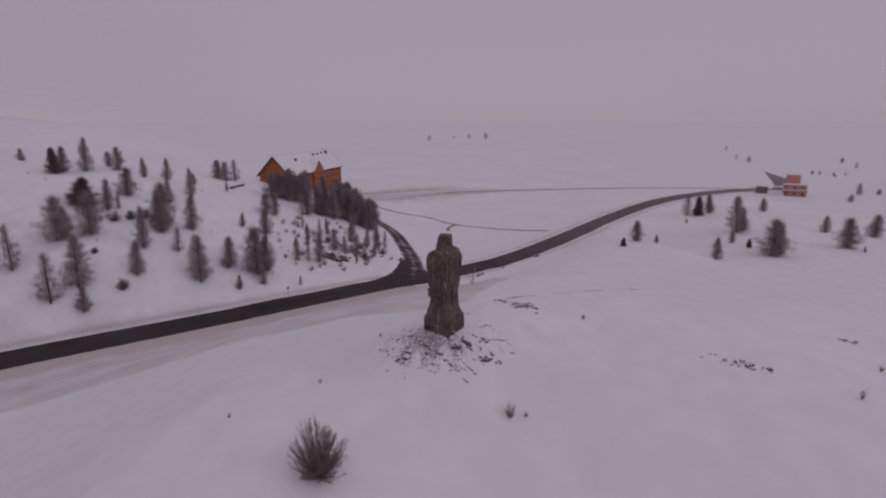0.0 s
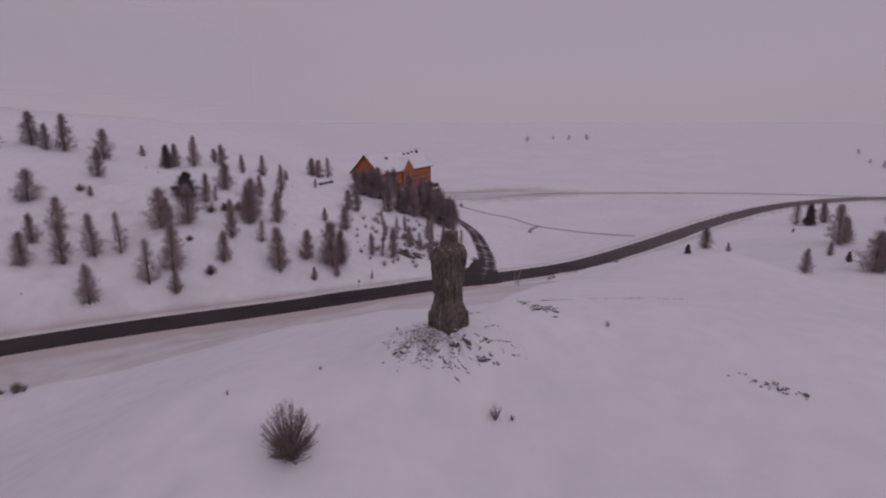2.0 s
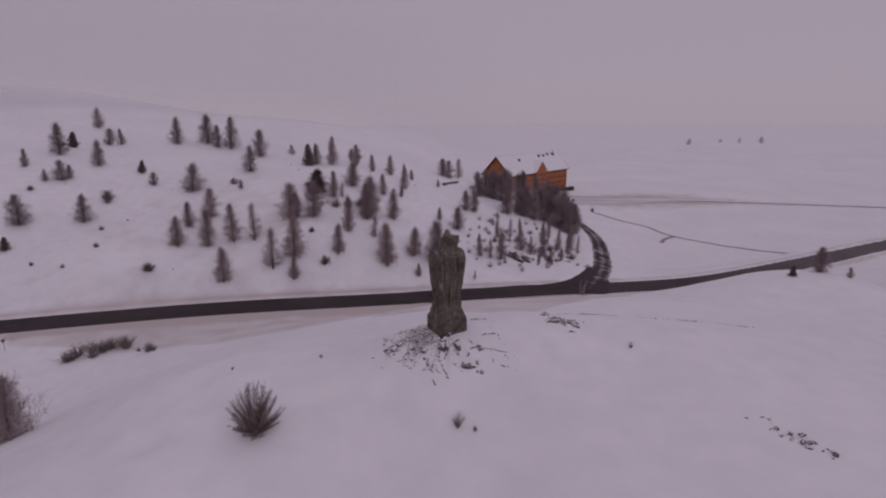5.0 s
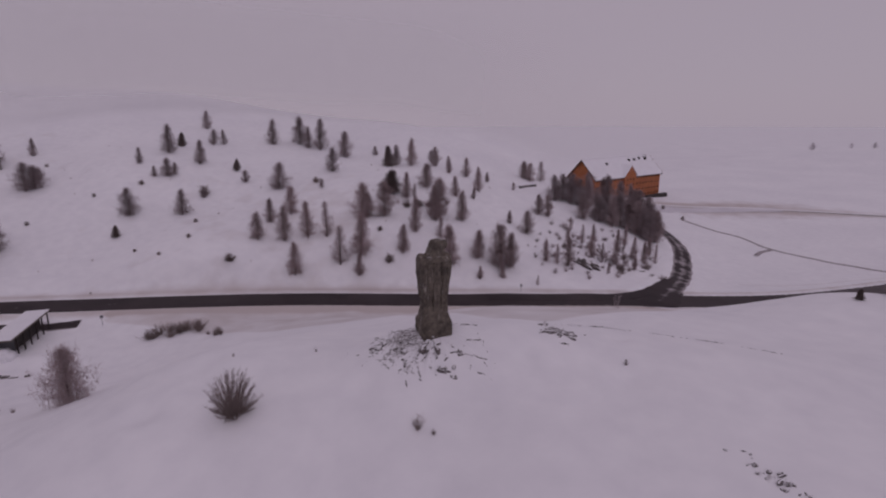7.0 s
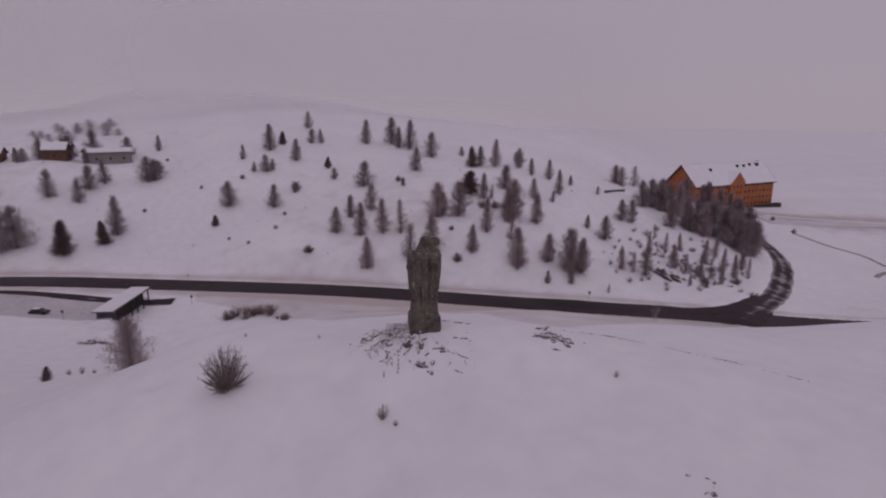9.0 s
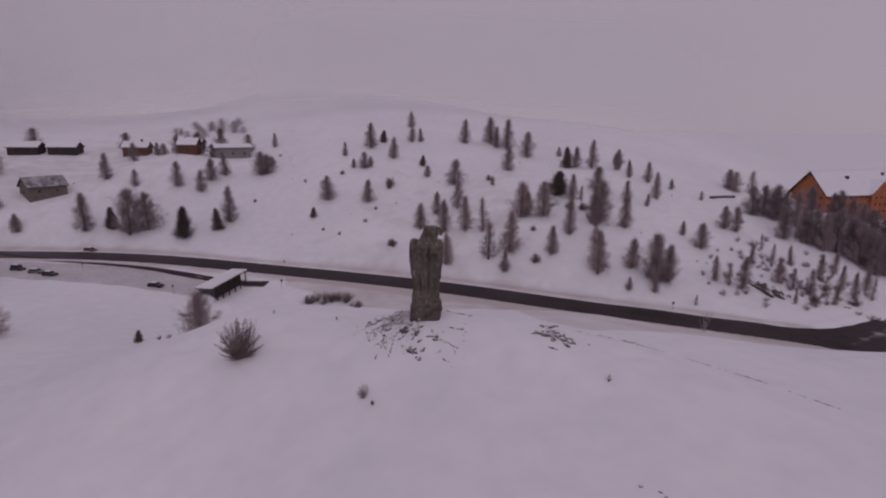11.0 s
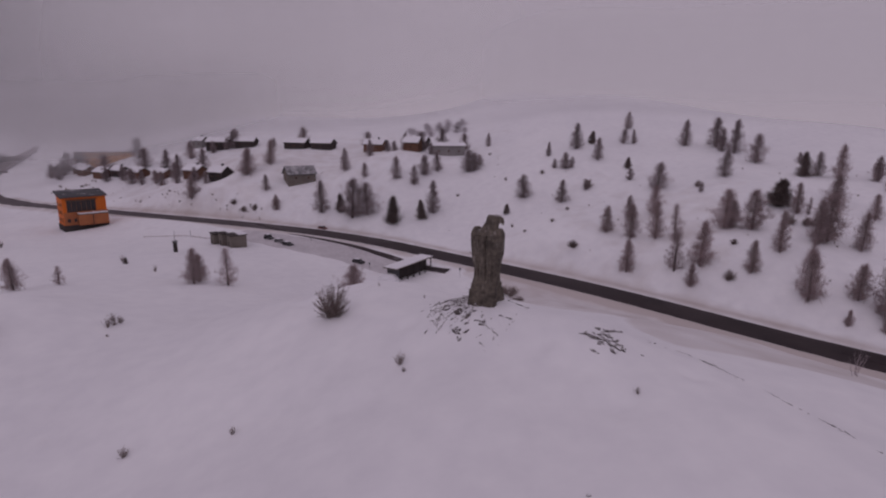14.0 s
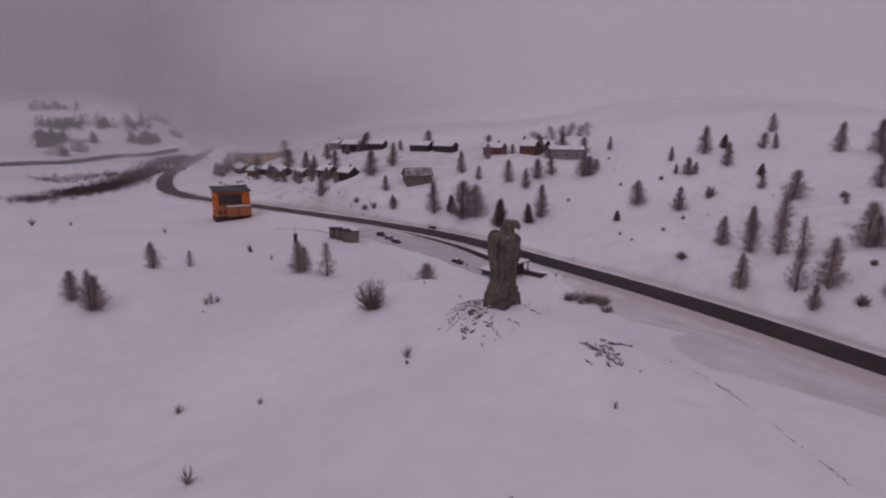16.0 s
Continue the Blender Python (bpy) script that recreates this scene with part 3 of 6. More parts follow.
# ---- roads ----
def ribbon(name, ctrl, half, label, lift=0.10, slush=0.0, edge=0.5, own_z=True, n=14, flare=0.0, material=None, clear=0, fade=0.0, snowed=0.0, pale_from=0):
    line = spline(ctrl, n)
    d = np.gradient(line[:, :2], axis=0)
    d /= np.linalg.norm(d, axis=1)[:, None]
    side = np.stack([-d[:, 1], d[:, 0]], 1)
    across = np.array([-1.0, -0.93, -0.75, -0.45, 0.0, 0.45, 0.75, 0.93, 1.0])
    vs, sl, dry = [], [], []
    for k in range(len(line)):
        for c in across:
            wob = half * (1 + flare * max(0.0, 1 - k / 22) ** 1.5) * c * (1 + 0.05 * math.sin(k * 0.9 + 3 * c) * (abs(c) > 0.9)) * (1 + (0.2 * max(0.0, 1 - abs(k - 180) / 34) ** 0.5 - 0.2 * min(1.0, max(0, k - 226) / 12) if pale_from and c < 0 else 0))
            x, y = line[k, :2] + side[k] * wob
            z = (line[k, 2] if own_z else gz(x, y)) + lift + 0.004 * max(0.0, math.hypot(x, y) - 300) + 0.06 * (1 - c * c) - (0.25 if abs(c) == 1 else 0)
            vs.append((x, y, z))
            # share of the painted sheen and haze, growing away from the near stretch
            dry.append(max(min(1.0, max(0, k - pale_from) / 50), min(1.0, max(0.0, (175 - k) / 70))) if pale_from else 0.0)
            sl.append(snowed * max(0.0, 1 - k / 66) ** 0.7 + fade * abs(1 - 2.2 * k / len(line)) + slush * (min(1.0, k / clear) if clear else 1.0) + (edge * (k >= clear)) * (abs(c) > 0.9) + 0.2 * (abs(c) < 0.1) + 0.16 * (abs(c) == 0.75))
    w = len(across)
    fs = [(k * w + c, k * w + c + 1, (k + 1) * w + c + 1, (k + 1) * w + c) for k in range(len(line) - 1) for c in range(w - 1)]
    ob = raw(name, vs, fs, material or M_ASPHALT, smooth=True)
    ob.data.attributes.new("slush", "FLOAT", "POINT").data.foreach_set("value", sl)
    ob.data.attributes.new("far_pale", "FLOAT", "POINT").data.foreach_set("value", dry)
    return tagged(ob, label=label, category="road", kind="structure")


ribbon("road", ROAD, 6.0, "wet dark asphalt pass road cleared of snow", edge=0.45, slush=0.1, snowed=0.75, pale_from=216)
ribbon("side_road", SIDE_ROAD, 3.5, "side road with patches of slush and snow", slush=0.42, own_z=False, lift=0.16, flare=0.75, clear=14)
ribbon("side_road_slip", SLIP_LANE, 2.9, "slip lane curving from the pass road into the side road", slush=0.06, edge=0.12, own_z=False, lift=0.17)
ribbon("stream", [(-38, 310), (-22, 301), (-8, 296), (3, 284), (17, 276.5), (32, 267), (50, 256)], 0.7, "narrow dark stream cut in the snowy plain", slush=0.56, own_z=False, lift=0.2, fade=0.2)
ribbon("snowed_track", [(4, 213), (18, 222.5), (33, 237), (46, 250), (53, 261)], 0.8, "faint snowed-over track beside the pass road", own_z=False, lift=0.12, material=M_LANE)
ribbon("stream_arm", [(6, 281), (3, 272), (2.5, 263)], 0.9, "short shallow arm of the stream", slush=0.62, own_z=False, lift=0.2)
ribbon("car_park", [(-178, -22), (-161, -4), (-144, 17), (-128, 36), (-118, 50)], 8.5, "packed grey snow on the car park", own_z=False, lift=0.12, material=M_PACKED)
ribbon("lay_by", LAY_BY, 1.9, "narrow wet lay-by lane beside the road", slush=0.2, own_z=False, lift=0.16)
ribbon("upper_road", UPPER_ROAD, 4.6, "far road along the foggy hillside", slush=-0.35, edge=0.25, own_z=False, lift=0.9)
ribbon("back_road", BACK_ROAD, 1.5, "far lane of packed grey snow across the plain", own_z=False, lift=0.2, material=M_LANE)

ribbon("scraped_yard", [(-58, 326), (-47, 339), (-36, 353), (-26, 366), (-14, 378), (-2, 386)], 5.0, "scraped grey snow of the yard beside the hotel", flare=1.1, own_z=False, lift=0.14, material=M_SCRAPED)


# ---- the stone eagle on its knoll ----
def loft(bm, sections, sides=28):
    """Closed body through (z, half width, half depth, squareness, shift along depth) sections."""
    rings_v = []
    for z, hu, hv, sq, shift in sections:
        ring = []
        for s in range(sides):
            a = 2 * math.pi * s / sides
            c, d = math.cos(a), math.sin(a)
            ring.append(bm.verts.new((hu * math.copysign(abs(c) ** (2 / sq), c), shift + hv * math.copysign(abs(d) ** (2 / sq), d), z)))
        rings_v.append(ring)
    for lo, hi in zip(rings_v[:-1], rings_v[1:]):
        for s in range(sides):
            bm.faces.new((lo[s], lo[(s + 1) % sides], hi[(s + 1) % sides], hi[s]))
    bm.faces.new(rings_v[0][::-1])
    bm.faces.new(rings_v[-1])
    return rings_v


def stone_eagle():
    """A perched eagle stacked from granite blocks, folded wings, head turned; local -y is the back."""
    sides, step = 96, 0.1
    prof = np.array([  # z, half width, half depth, squareness
        (-1.5, 1.52, 1.50, 9), (0.0, 1.50, 1.48, 9), (1.25, 1.47, 1.44, 9), (1.36, 1.34, 1.31, 7), (1.85, 1.3, 1.26, 6), (1.98, 1.3, 1.28, 2.8), (2.6, 1.29, 1.26, 2.3), (3.4, 1.31, 1.27, 2.1), (4.2, 1.42, 1.36, 2.15),
        (5.0, 1.54, 1.46, 2.25), (6.1, 1.61, 1.5, 2.4), (6.9, 1.61, 1.46, 2.5), (7.2, 1.57, 1.38, 2.5), (7.42, 1.46, 1.24, 2.5), (7.55, 1.25, 1.05, 2.5), (7.65, 0.9, 0.85, 2.4)])
    bm = bmesh.new()
    rows = []
    for z in np.arange(-1.5, 7.66, step):
        hu, hv, sq = (np.interp(z, prof[:, 0], prof[:, k]) for k in (1, 2, 3))
        course = math.floor(z / 0.58)
        ring = []
        for q in range(sides):
            a = 2 * math.pi * q / sides
            c, d = math.cos(a), math.sin(a)
            u, v = hu * math.copysign(abs(c) ** (2 / sq), c), hv * math.copysign(abs(d) ** (2 / sq), d)
            inward = 0.0
            if 2.0 < z < 7.2:
                k = min(1, (z - 2.0) / 0.8)
                if v < 0:  # grooves between the wings and the back
                    inward += k * (0.20 * math.exp(-((abs(u) - 0.42) / 0.10) ** 2) + 0.14 * math.exp(-((abs(u) - 0.98) / 0.09) ** 2) - 0.10 * math.exp(-(u / 0.25) ** 2))
                else:      # breast set back between the wing edges
                    inward += k * 0.30 * math.exp(-(u / 0.75) ** 4)
                inward += k * 0.16 * math.exp(-((v - 0.45) / 0.12) ** 2)
            if 3.1 < z < 3.9:  # a block that stands proud under one wing
                inward -= 0.2 * math.exp(-((math.degrees(a) - 128) / 9) ** 2)
            if u > 0 and z < 1.7:  # the gap between the talons on one side of the plinth
                inward += 0.5 * math.exp(-((v - 0.25) / 0.38) ** 2) * min(1.0, (1.7 - z) / 0.5)
            # staggered blocks with open joints
            along = (a * 1.55 + 0.37 * (course % 2)) / 0.72
            jx, jz = min(along % 1, 1 - along % 1), min((z / 0.58) % 1, 1 - (z / 0.58) % 1)
            block = noise.cell(Vector((math.floor(along) * 1.7, course * 2.3, 5.0)))
            inward += 0.035 * block + 0.02 * (jx < 0.06) + 0.028 * (jz < 0.09) + 0.10 * noise.noise(Vector((u * 1.1, v * 1.1, z * 0.8))) + 0.05 * noise.noise(Vector((u * 3, v * 3, z * 2.4)))
            if 2.2 < z < 7.3:  # long feathers
                inward += 0.035 * math.sin(a * 22 + 0.6 * math.sin(z * 1.3))
            r = math.hypot(u, v)
            f = (r - inward) / r if z >= 0 else 1.0
            ring.append(bm.verts.new((u * f, v * f, z)))
        rows.append(ring)
    for lo, hi in zip(rows[:-1], rows[1:]):
        for q in range(sides):
            bm.faces.new((lo[q], lo[(q + 1) % sides], hi[(q + 1) % sides], hi[q]))
    bm.faces.new(rows[0][::-1])
    bm.faces.new(rows[-1])
    # shoulder caps of the folded wings, set beside the neck
    for sx in (-1, 1):
        loft(bm, [(5.6, 0.36, 0.86, 3, 0.0), (6.4, 0.42, 0.94, 3, 0.0), (7.2, 0.42, 0.88, 3.2, 0.0), (7.62, 0.35, 0.66, 2.6, 0.0), (7.78, 0.22, 0.4, 2.4, 0.0)], 18)
        bmesh.ops.translate(bm, verts=bm.verts[-90:], vec=(sx * 1.2, -0.08, 0))
    # a blunt head that leans forward from a sloping nape, with a flat crown and a hooked beak
    head = bmesh.new()
    loft(head, [(6.7, 1.05, 1.1, 2.8, -0.05), (7.2, 0.92, 0.98, 3.0, 0.02), (7.6, 0.84, 0.86, 3.4, 0.12), (8.0, 0.74, 0.74, 4, 0.26), (8.4, 0.66, 0.70, 4.6, 0.42), (8.8, 0.62, 0.66, 5, 0.5), (8.95, 0.57, 0.60, 5, 0.52), (9.03, 0.46, 0.46, 4, 0.5)], 28)
    prism(head, [(0.7, 8.95), (1.2, 8.9), (1.48, 8.76), (1.57, 8.45), (1.52, 8.14), (1.4, 8.1), (1.3, 8.32), (0.7, 8.1)], -0.33, 0.33)
    prism(head, [(0.3, 9.02), (1.2, 8.97), (1.3, 8.82), (0.3, 8.74)], -0.52, 0.52)
    bmesh.ops.rotate(head, verts=head.verts, cent=(0, 0, 0), matrix=Matrix.Rotation(radians(-64), 3, "Z"))
    bmesh.ops.subdivide_edges(head, edges=[e for e in head.edges if e.calc_length() > 0.3], cuts=2, use_grid_fill=True)
    bmesh.ops.triangulate(head, faces=head.faces)
    head.normal_update()
    for v in head.verts:
        v.co += v.normal * (noise.noise(v.co * 2.0) * 0.06 + noise.noise(v.co * 5.0) * 0.03)
    me = bpy.data.meshes.new("eagle_head")
    head.to_mesh(me)
    head.free()
    bm.from_mesh(me)
    bpy.data.meshes.remove(me)
    ob = link_bm("eagle_statue", bm, M_STONE)
    ob.matrix_basis = pose(EAGLE[0] - 0.1, EAGLE[1] - 0.46, EAGLE_Z, 0, 0, 54) @ Matrix.Diagonal((0.97, 0.97, 0.95, 1))
    return tagged(ob, label="weathered granite block statue of a perched eagle on a knoll", category="statue")


EAGLE_Z = 1.1
stone_eagle()
over(M_STONE, (0.70, 0.70, 0.72), up=True, scale=0.9, low=1.5, high=1.7)
# pale lime streaks that run down the stone
_n, _l = M_STONE.node_tree.nodes, M_STONE.node_tree.links
_co, _map, _tx, _rg, _mx = (_n.new(k) for k in ("ShaderNodeTexCoord", "ShaderNodeMapping", "ShaderNodeTexNoise", "ShaderNodeMapRange", "ShaderNodeMix"))
_map.inputs["Scale"].default_value = (3.2, 3.2, 0.35)
_tx.inputs["Scale"].default_value, _tx.inputs["Detail"].default_value = 1.0, 4
_rg.inputs["From Min"].default_value, _rg.inputs["From Max"].default_value = 0.58, 0.74
_rg.inputs["To Max"].default_value = 0.7
_mx.data_type = "RGBA"
_mx.inputs[7].default_value = (0.40, 0.37, 0.34, 1)
_base = _n["Principled BSDF"].inputs["Base Color"]
_l.new(_co.outputs["Object"], _map.inputs["Vector"])
_l.new(_map.outputs["Vector"], _tx.inputs["Vector"])
_l.new(_tx.outputs["Fac"], _rg.inputs["Value"])
_l.new(_rg.outputs["Result"], _mx.inputs[0])
_l.new(_base.links[0].from_socket, _mx.inputs[6])
_l.new(_mx.outputs[2], _base)
# ---- rocks ----
def rock_mesh(seed, stretch):
    random.seed(seed)
    bm = bmesh.new()
    bmesh.ops.create_icosphere(bm, subdivisions=2, radius=1)
    off = Vector((seed * 3.1, seed * 1.7, 0))
    for v in bm.verts:
        v.co *= 1 + 0.55 * noise.noise(v.co * 1.1 + off) + 0.25 * noise.noise(v.co * 2.6 + off)
        v.co = Vector((v.co.x * stretch[0], v.co.y * stretch[1], v.co.z * stretch[2]))
    me = bpy.data.meshes.new("rock")
    bm.to_mesh(me)
    bm.free()
    me.materials.append(M_ROCK)
    return me


ROCKS = [rock_mesh(k, s) for k, s in enumerate([(1, 0.7, 0.7), (1.3, 0.6, 0.6), (0.8, 0.8, 0.8), (1.7, 0.5, 0.5), (1, 1, 0.6), (1.4, 0.45, 0.6)])]


def rocks(n, cx, cy, rx, ry, size, seed, group, label, turn=0.0, along=35):
    """Rocks in an oval patch, half buried, their long side more or less down the slope."""
    random.seed(seed)
    for _ in range(n):
        a, r = random.uniform(0, 2 * math.pi), random.random() ** 0.6
        u, v = rx * r * math.cos(a), ry * r * math.sin(a)
        x, y = cx + u * math.cos(turn) - v * math.sin(turn), cy + u * math.sin(turn) + v * math.cos(turn)
        gx, gy = (gz(x + 0.5, y) - gz(x - 0.5, y)), (gz(x, y + 0.5) - gz(x, y - 0.5))
        s = size * random.uniform(0.35, 1.3)
        up = Vector((-gx, -gy, 1)).to_track_quat("Z", "Y").to_matrix().to_4x4()
        heading = math.degrees(math.atan2(gy, gx)) + random.gauss(0, along)
        ob = new("rock", random.choice(ROCKS))
        ob.matrix_basis = Matrix.Translation((x, y, gz(x, y) + 0.05 * s)) @ Matrix.Rotation(math.atan(math.hypot(gx, gy)), 4, Vector((-gy, gx, 0)).normalized() if gx or gy else Vector((1, 0, 0))).inverted() @ pose(0, 0, 0, random.uniform(-15, 15), random.uniform(-15, 15), heading) @ Matrix.Diagonal((s, s, s, 1))
        tagged(ob, label=label, category="rock", group=group)


FOOT = ("rocks at the statue's foot", "dark rock half buried in snow below the statue")


def scatter(n, cx, cy, sx, sy, turn, size, seed, group, label, along=30):
    """Rocks thrown about a spot, most of them small, some large."""
    random.seed(seed)
    spots = []
    for _ in range(n):
        u, v = random.gauss(0, sx), random.gauss(0, sy)
        spots.append((cx + u * math.cos(turn) - v * math.sin(turn), cy + u * math.sin(turn) + v * math.cos(turn), size * min(2.6, random.lognormvariate(0, 0.5))))
    for k, (x, y, s) in enumerate(spots):
        if max(abs(x - EAGLE[0]), abs(y - EAGLE[1])) > 1.6:
            rocks(1, x, y, 0.01, 0.01, s, seed * 100 + k, group, label, 0, along)


scatter(34, -1.2, 46.0, 1.7, 0.9, 0.5, 0.12, 3, *FOOT, 18)
scatter(30, 0.9, 45.7, 1.3, 0.6, 0.2, 0.16, 4, *FOOT, 25)
scatter(12, -0.2, 44.0, 1.6, 0.7, 0.3, 0.12, 21, *FOOT, 15)
scatter(14, 3.2, 46.8, 1.4, 0.7, 0.4, 0.15, 18, *FOOT)
scatter(8, 4.0, 44.8, 0.5, 0.3, 0.0, 0.24, 5, *FOOT)
scatter(6, 6.2, 47.4, 1.4, 0.5, 0.3, 0.12, 19, *FOOT)
scatter(8, -4.4, 43.4, 1.3, 0.6, 0.5, 0.15, 14, *FOOT)
scatter(8, 2.8, 50.6, 1.8, 0.6, -0.3, 0.15, 20, *FOOT)


def rib(a, b, n, size, seed, group, label):
    """Long narrow stones end to end where a ledge breaks through the snow."""
    random.seed(seed)
    for k in range(n):
        f = (k + random.uniform(0.2, 0.8)) / n
        x, y = a[0] + (b[0] - a[0]) * f + random.gauss(0, 0.08), a[1] + (b[1] - a[1]) * f + random.gauss(0, 0.08)
        s = size * random.uniform(0.6, 1.4)
        stone = new("rock", ROCKS[random.choice((1, 3, 5))])
        stone.matrix_basis = pose(x, y, gz(x, y) - 0.02, random.uniform(-10, 10), math.degrees(math.atan2(gz(*a) - gz(*b), math.dist(a, b))), math.degrees(math.atan2(b[1] - a[1], b[0] - a[0])) + random.gauss(0, 12)) @ Matrix.Diagonal((s * 1.25, s * 0.95, s * 0.95, 1))
        tagged(stone, label=label, category="rock", group=group)


for k, (a, b, n, size) in enumerate((((0.1, 43.8), (2.2, 41.8), 6, 0.13), ((1.6, 43.9), (2.9, 42.8), 4, 0.13), ((-0.5, 43.5), (-2.0, 46.4), 5, 0.12), ((-3.4, 43.6), (-3.0, 41.6), 4, 0.11), ((1.8, 44.3), (1.5, 46.0), 5, 0.15),
                                     ((0.4, 50.4), (2.4, 51.8), 6, 0.16), ((3.5, 48.8), (4.3, 50.0), 4, 0.12), ((3.2, 46.2), (4.2, 47.5), 4, 0.16), ((4.2, 47.4), (5.8, 48.1), 5, 0.13), ((6.1, 46.5), (7.8, 46.9), 3, 0.11), ((3.4, 44.6), (4.2, 44.8), 3, 0.22))):
    rib(a, b, n, size, 300 + k, *FOOT)
for k, (a, b, n, size) in enumerate((((7.7, 55.4), (8.5, 57.2), 6, 0.26), ((8.4, 57.2), (9.4, 57.5), 4, 0.3), ((7.2, 57.4), (6.2, 59.4), 6, 0.26), ((9.8, 55.6), (10.2, 55.9), 2, 0.28))):
    rib(a, b, n, size, 320 + k, "outcrop on the knoll", "long dark ledge stone of an outcrop in snow")
random.seed(72)
scree_v, scree_f = [], []
for k in range(1500):
    bearing, far = radians(random.gauss(228, 36)), 1.8 + 4.0 * random.random() ** 1.25
    if math.sin(bearing * 13) + 0.6 * math.sin(bearing * 29 + far) < random.uniform(-1.2, 0.9):
        continue
    tx, ty = EAGLE[0] - 0.2 + far * math.cos(bearing), EAGLE[1] - 0.5 + far * math.sin(bearing)
    size = 0.05 + 0.10 * random.random() ** 2
    stone = random.choice(ROCKS)
    at = pose(tx, ty, gz(tx, ty) - 0.45 * size, random.uniform(-25, 25), random.uniform(-25, 25), math.degrees(bearing) + random.gauss(0, 22)) @ Matrix.Diagonal((size * 1.7, size, size * 0.9, 1))
    scree_f += [tuple(i + len(scree_v) for i in q.vertices) for q in stone.polygons]
    scree_v += [tuple(at @ v.co) for v in stone.vertices]
tagged(raw("scree", scree_v, scree_f, M_ROCK), label="fine snow-dusted scree spilling down below the statue", category="stones", kind="stuff")
random.seed(71)
trail_v, trail_f = [], []
for k in range(len(TRAIL) * 3 - 4):
    a, b = TRAIL[k // 3], TRAIL[k // 3 + 1]
    if random.random() < 0.62 + 0.3 * math.sin(k * 0.21):
        continue
    tx, ty = a + (b - a) * ((k % 3) / 3) + np.array([random.gauss(0, 0.06), random.gauss(0, 0.06)])
    size = random.uniform(0.06, 0.15) + 0.14 * math.exp(-((tx - 8.9) / 0.8) ** 2)
    stone = ROCKS[random.choice((1, 3, 5))]
    at = pose(tx, ty, gz(tx, ty), random.uniform(-8, 8), random.uniform(-8, 8), math.degrees(math.atan2(b[1] - a[1], b[0] - a[0])) + random.gauss(0, 9)) @ Matrix.Diagonal((size * 1.5, size * 0.8, size * 0.7, 1))
    trail_f += [tuple(i + len(trail_v) for i in p.vertices) for p in stone.polygons]
    trail_v += [tuple(at @ v.co) for v in stone.vertices]
tagged(raw("ridge_stones", trail_v, trail_f, M_ROCK), label="small dark stones along the edge of the snowy ridge", category="stones", kind="stuff")
scatter(46, 8.2, 57.4, 0.9, 0.55, 0.3, 0.2, 6, "outcrop on the knoll", "dark rock of a small outcrop in snow")
scatter(26, 28.2, 48.2, 1.7, 0.5, -0.5, 0.19, 7, "outcrop on the east slope", "dark rock of a small outcrop in snow")
rocks(9, 43.3, 55.6, 1.8, 0.6, 0.26, 8, "outcrop on the east slope", "dark rock of a small outcrop in snow", -0.3)
rocks(3, -36, 176, 5, 3, 2.6, 91, "rocks on the wooded spur", "long dark rock ledge capped with snow", 0.5, 10)
rocks(30, -33, 188, 15, 13, 0.5, 9, "rocks on the wooded spur", "snowy boulder on the wooded spur")
rocks(2, 11.5, 165, 0.4, 0.3, 0.9, 61, "boulders by the road", "dark boulder on the snowy road bank")
rocks(1, 34.5, 195, 0.3, 0.3, 1.1, 62, "boulders by the road", "dark boulder on the snowy road bank")
rocks(14, -96, 36.8, 5.5, 1.3, 0.75, 10, "rocks by the shelter", "dark rock in snow near the shelter", 1.15)

# ---- trees ----
CREST_LARCHES = [
    (-243.8, 173.1, 8.9), (-212.4, 156.8, 6.7), (-212, 162.1, 6.8), (-198.5, 128.2, 11.4), (-182.7, 132.2, 9.3), (-194.1, 113.6, 6.1),
    (-182, 112.9, 4), (-179.6, 116.8, 6.7), (-179.5, 119.6, 4.5), (-160.8, 137.5, 4.5), (-206.8, 185.8, 12.2), (-200.9, 198.4, 13.6),
    (-190.8, 195, 10.4), (-183.8, 196.5, 14.7), (-161.4, 191.2, 11.4), (-141.9, 165.4, 9.5), (-146.3, 142, 9.7), (-132.4, 151.1, 3.3),
    (-157.5, 208, 4.3), (-135.7, 198.1, 8.8), (-131.4, 218.7, 5.8), (-167.2, 95.8, 9.2), (-155.3, 107.9, 8.6), (-160.5, 119.4, 4.3),
    (-206.8, 79.0, 9.6), (-205.5, 81.6, 8.2), (-196, 52.9, 8.6), (-204.4, 58.3, 8.9), 
    (-174.6, 59.3, 13.3),
]
SLOPE_LARCHES = [
    (-130.2, 202.2, 11.8), (-123.6, 211, 8.6), (-108.8, 201.5, 6.9), (-101.3, 175.8, 8.6), (-100.2, 162.9, 9.3), (-98.2, 165.3, 5.2),
    (-94.8, 145.2, 11.5), (-100.6, 140.3, 11.3), (-99.6, 142, 7.8), (-102.2, 204.6, 8), (-94.4, 209.2, 4), (-89.6, 179.1, 7.4),
    (-111.4, 274, 8.9), (-106.7, 271.5, 9.3), (-108.2, 286.8, 10.6), (-116.7, 110.5, 8.4), (-124.8, 121.7, 7.8), (-110.7, 116, 10.8),
    (-125.1, 130.4, 9.4), (-107, 122.3, 11.2), (-102, 125.8, 11.1), (-89.5, 119.5, 11.3), (-98.5, 109.7, 9.6),
]
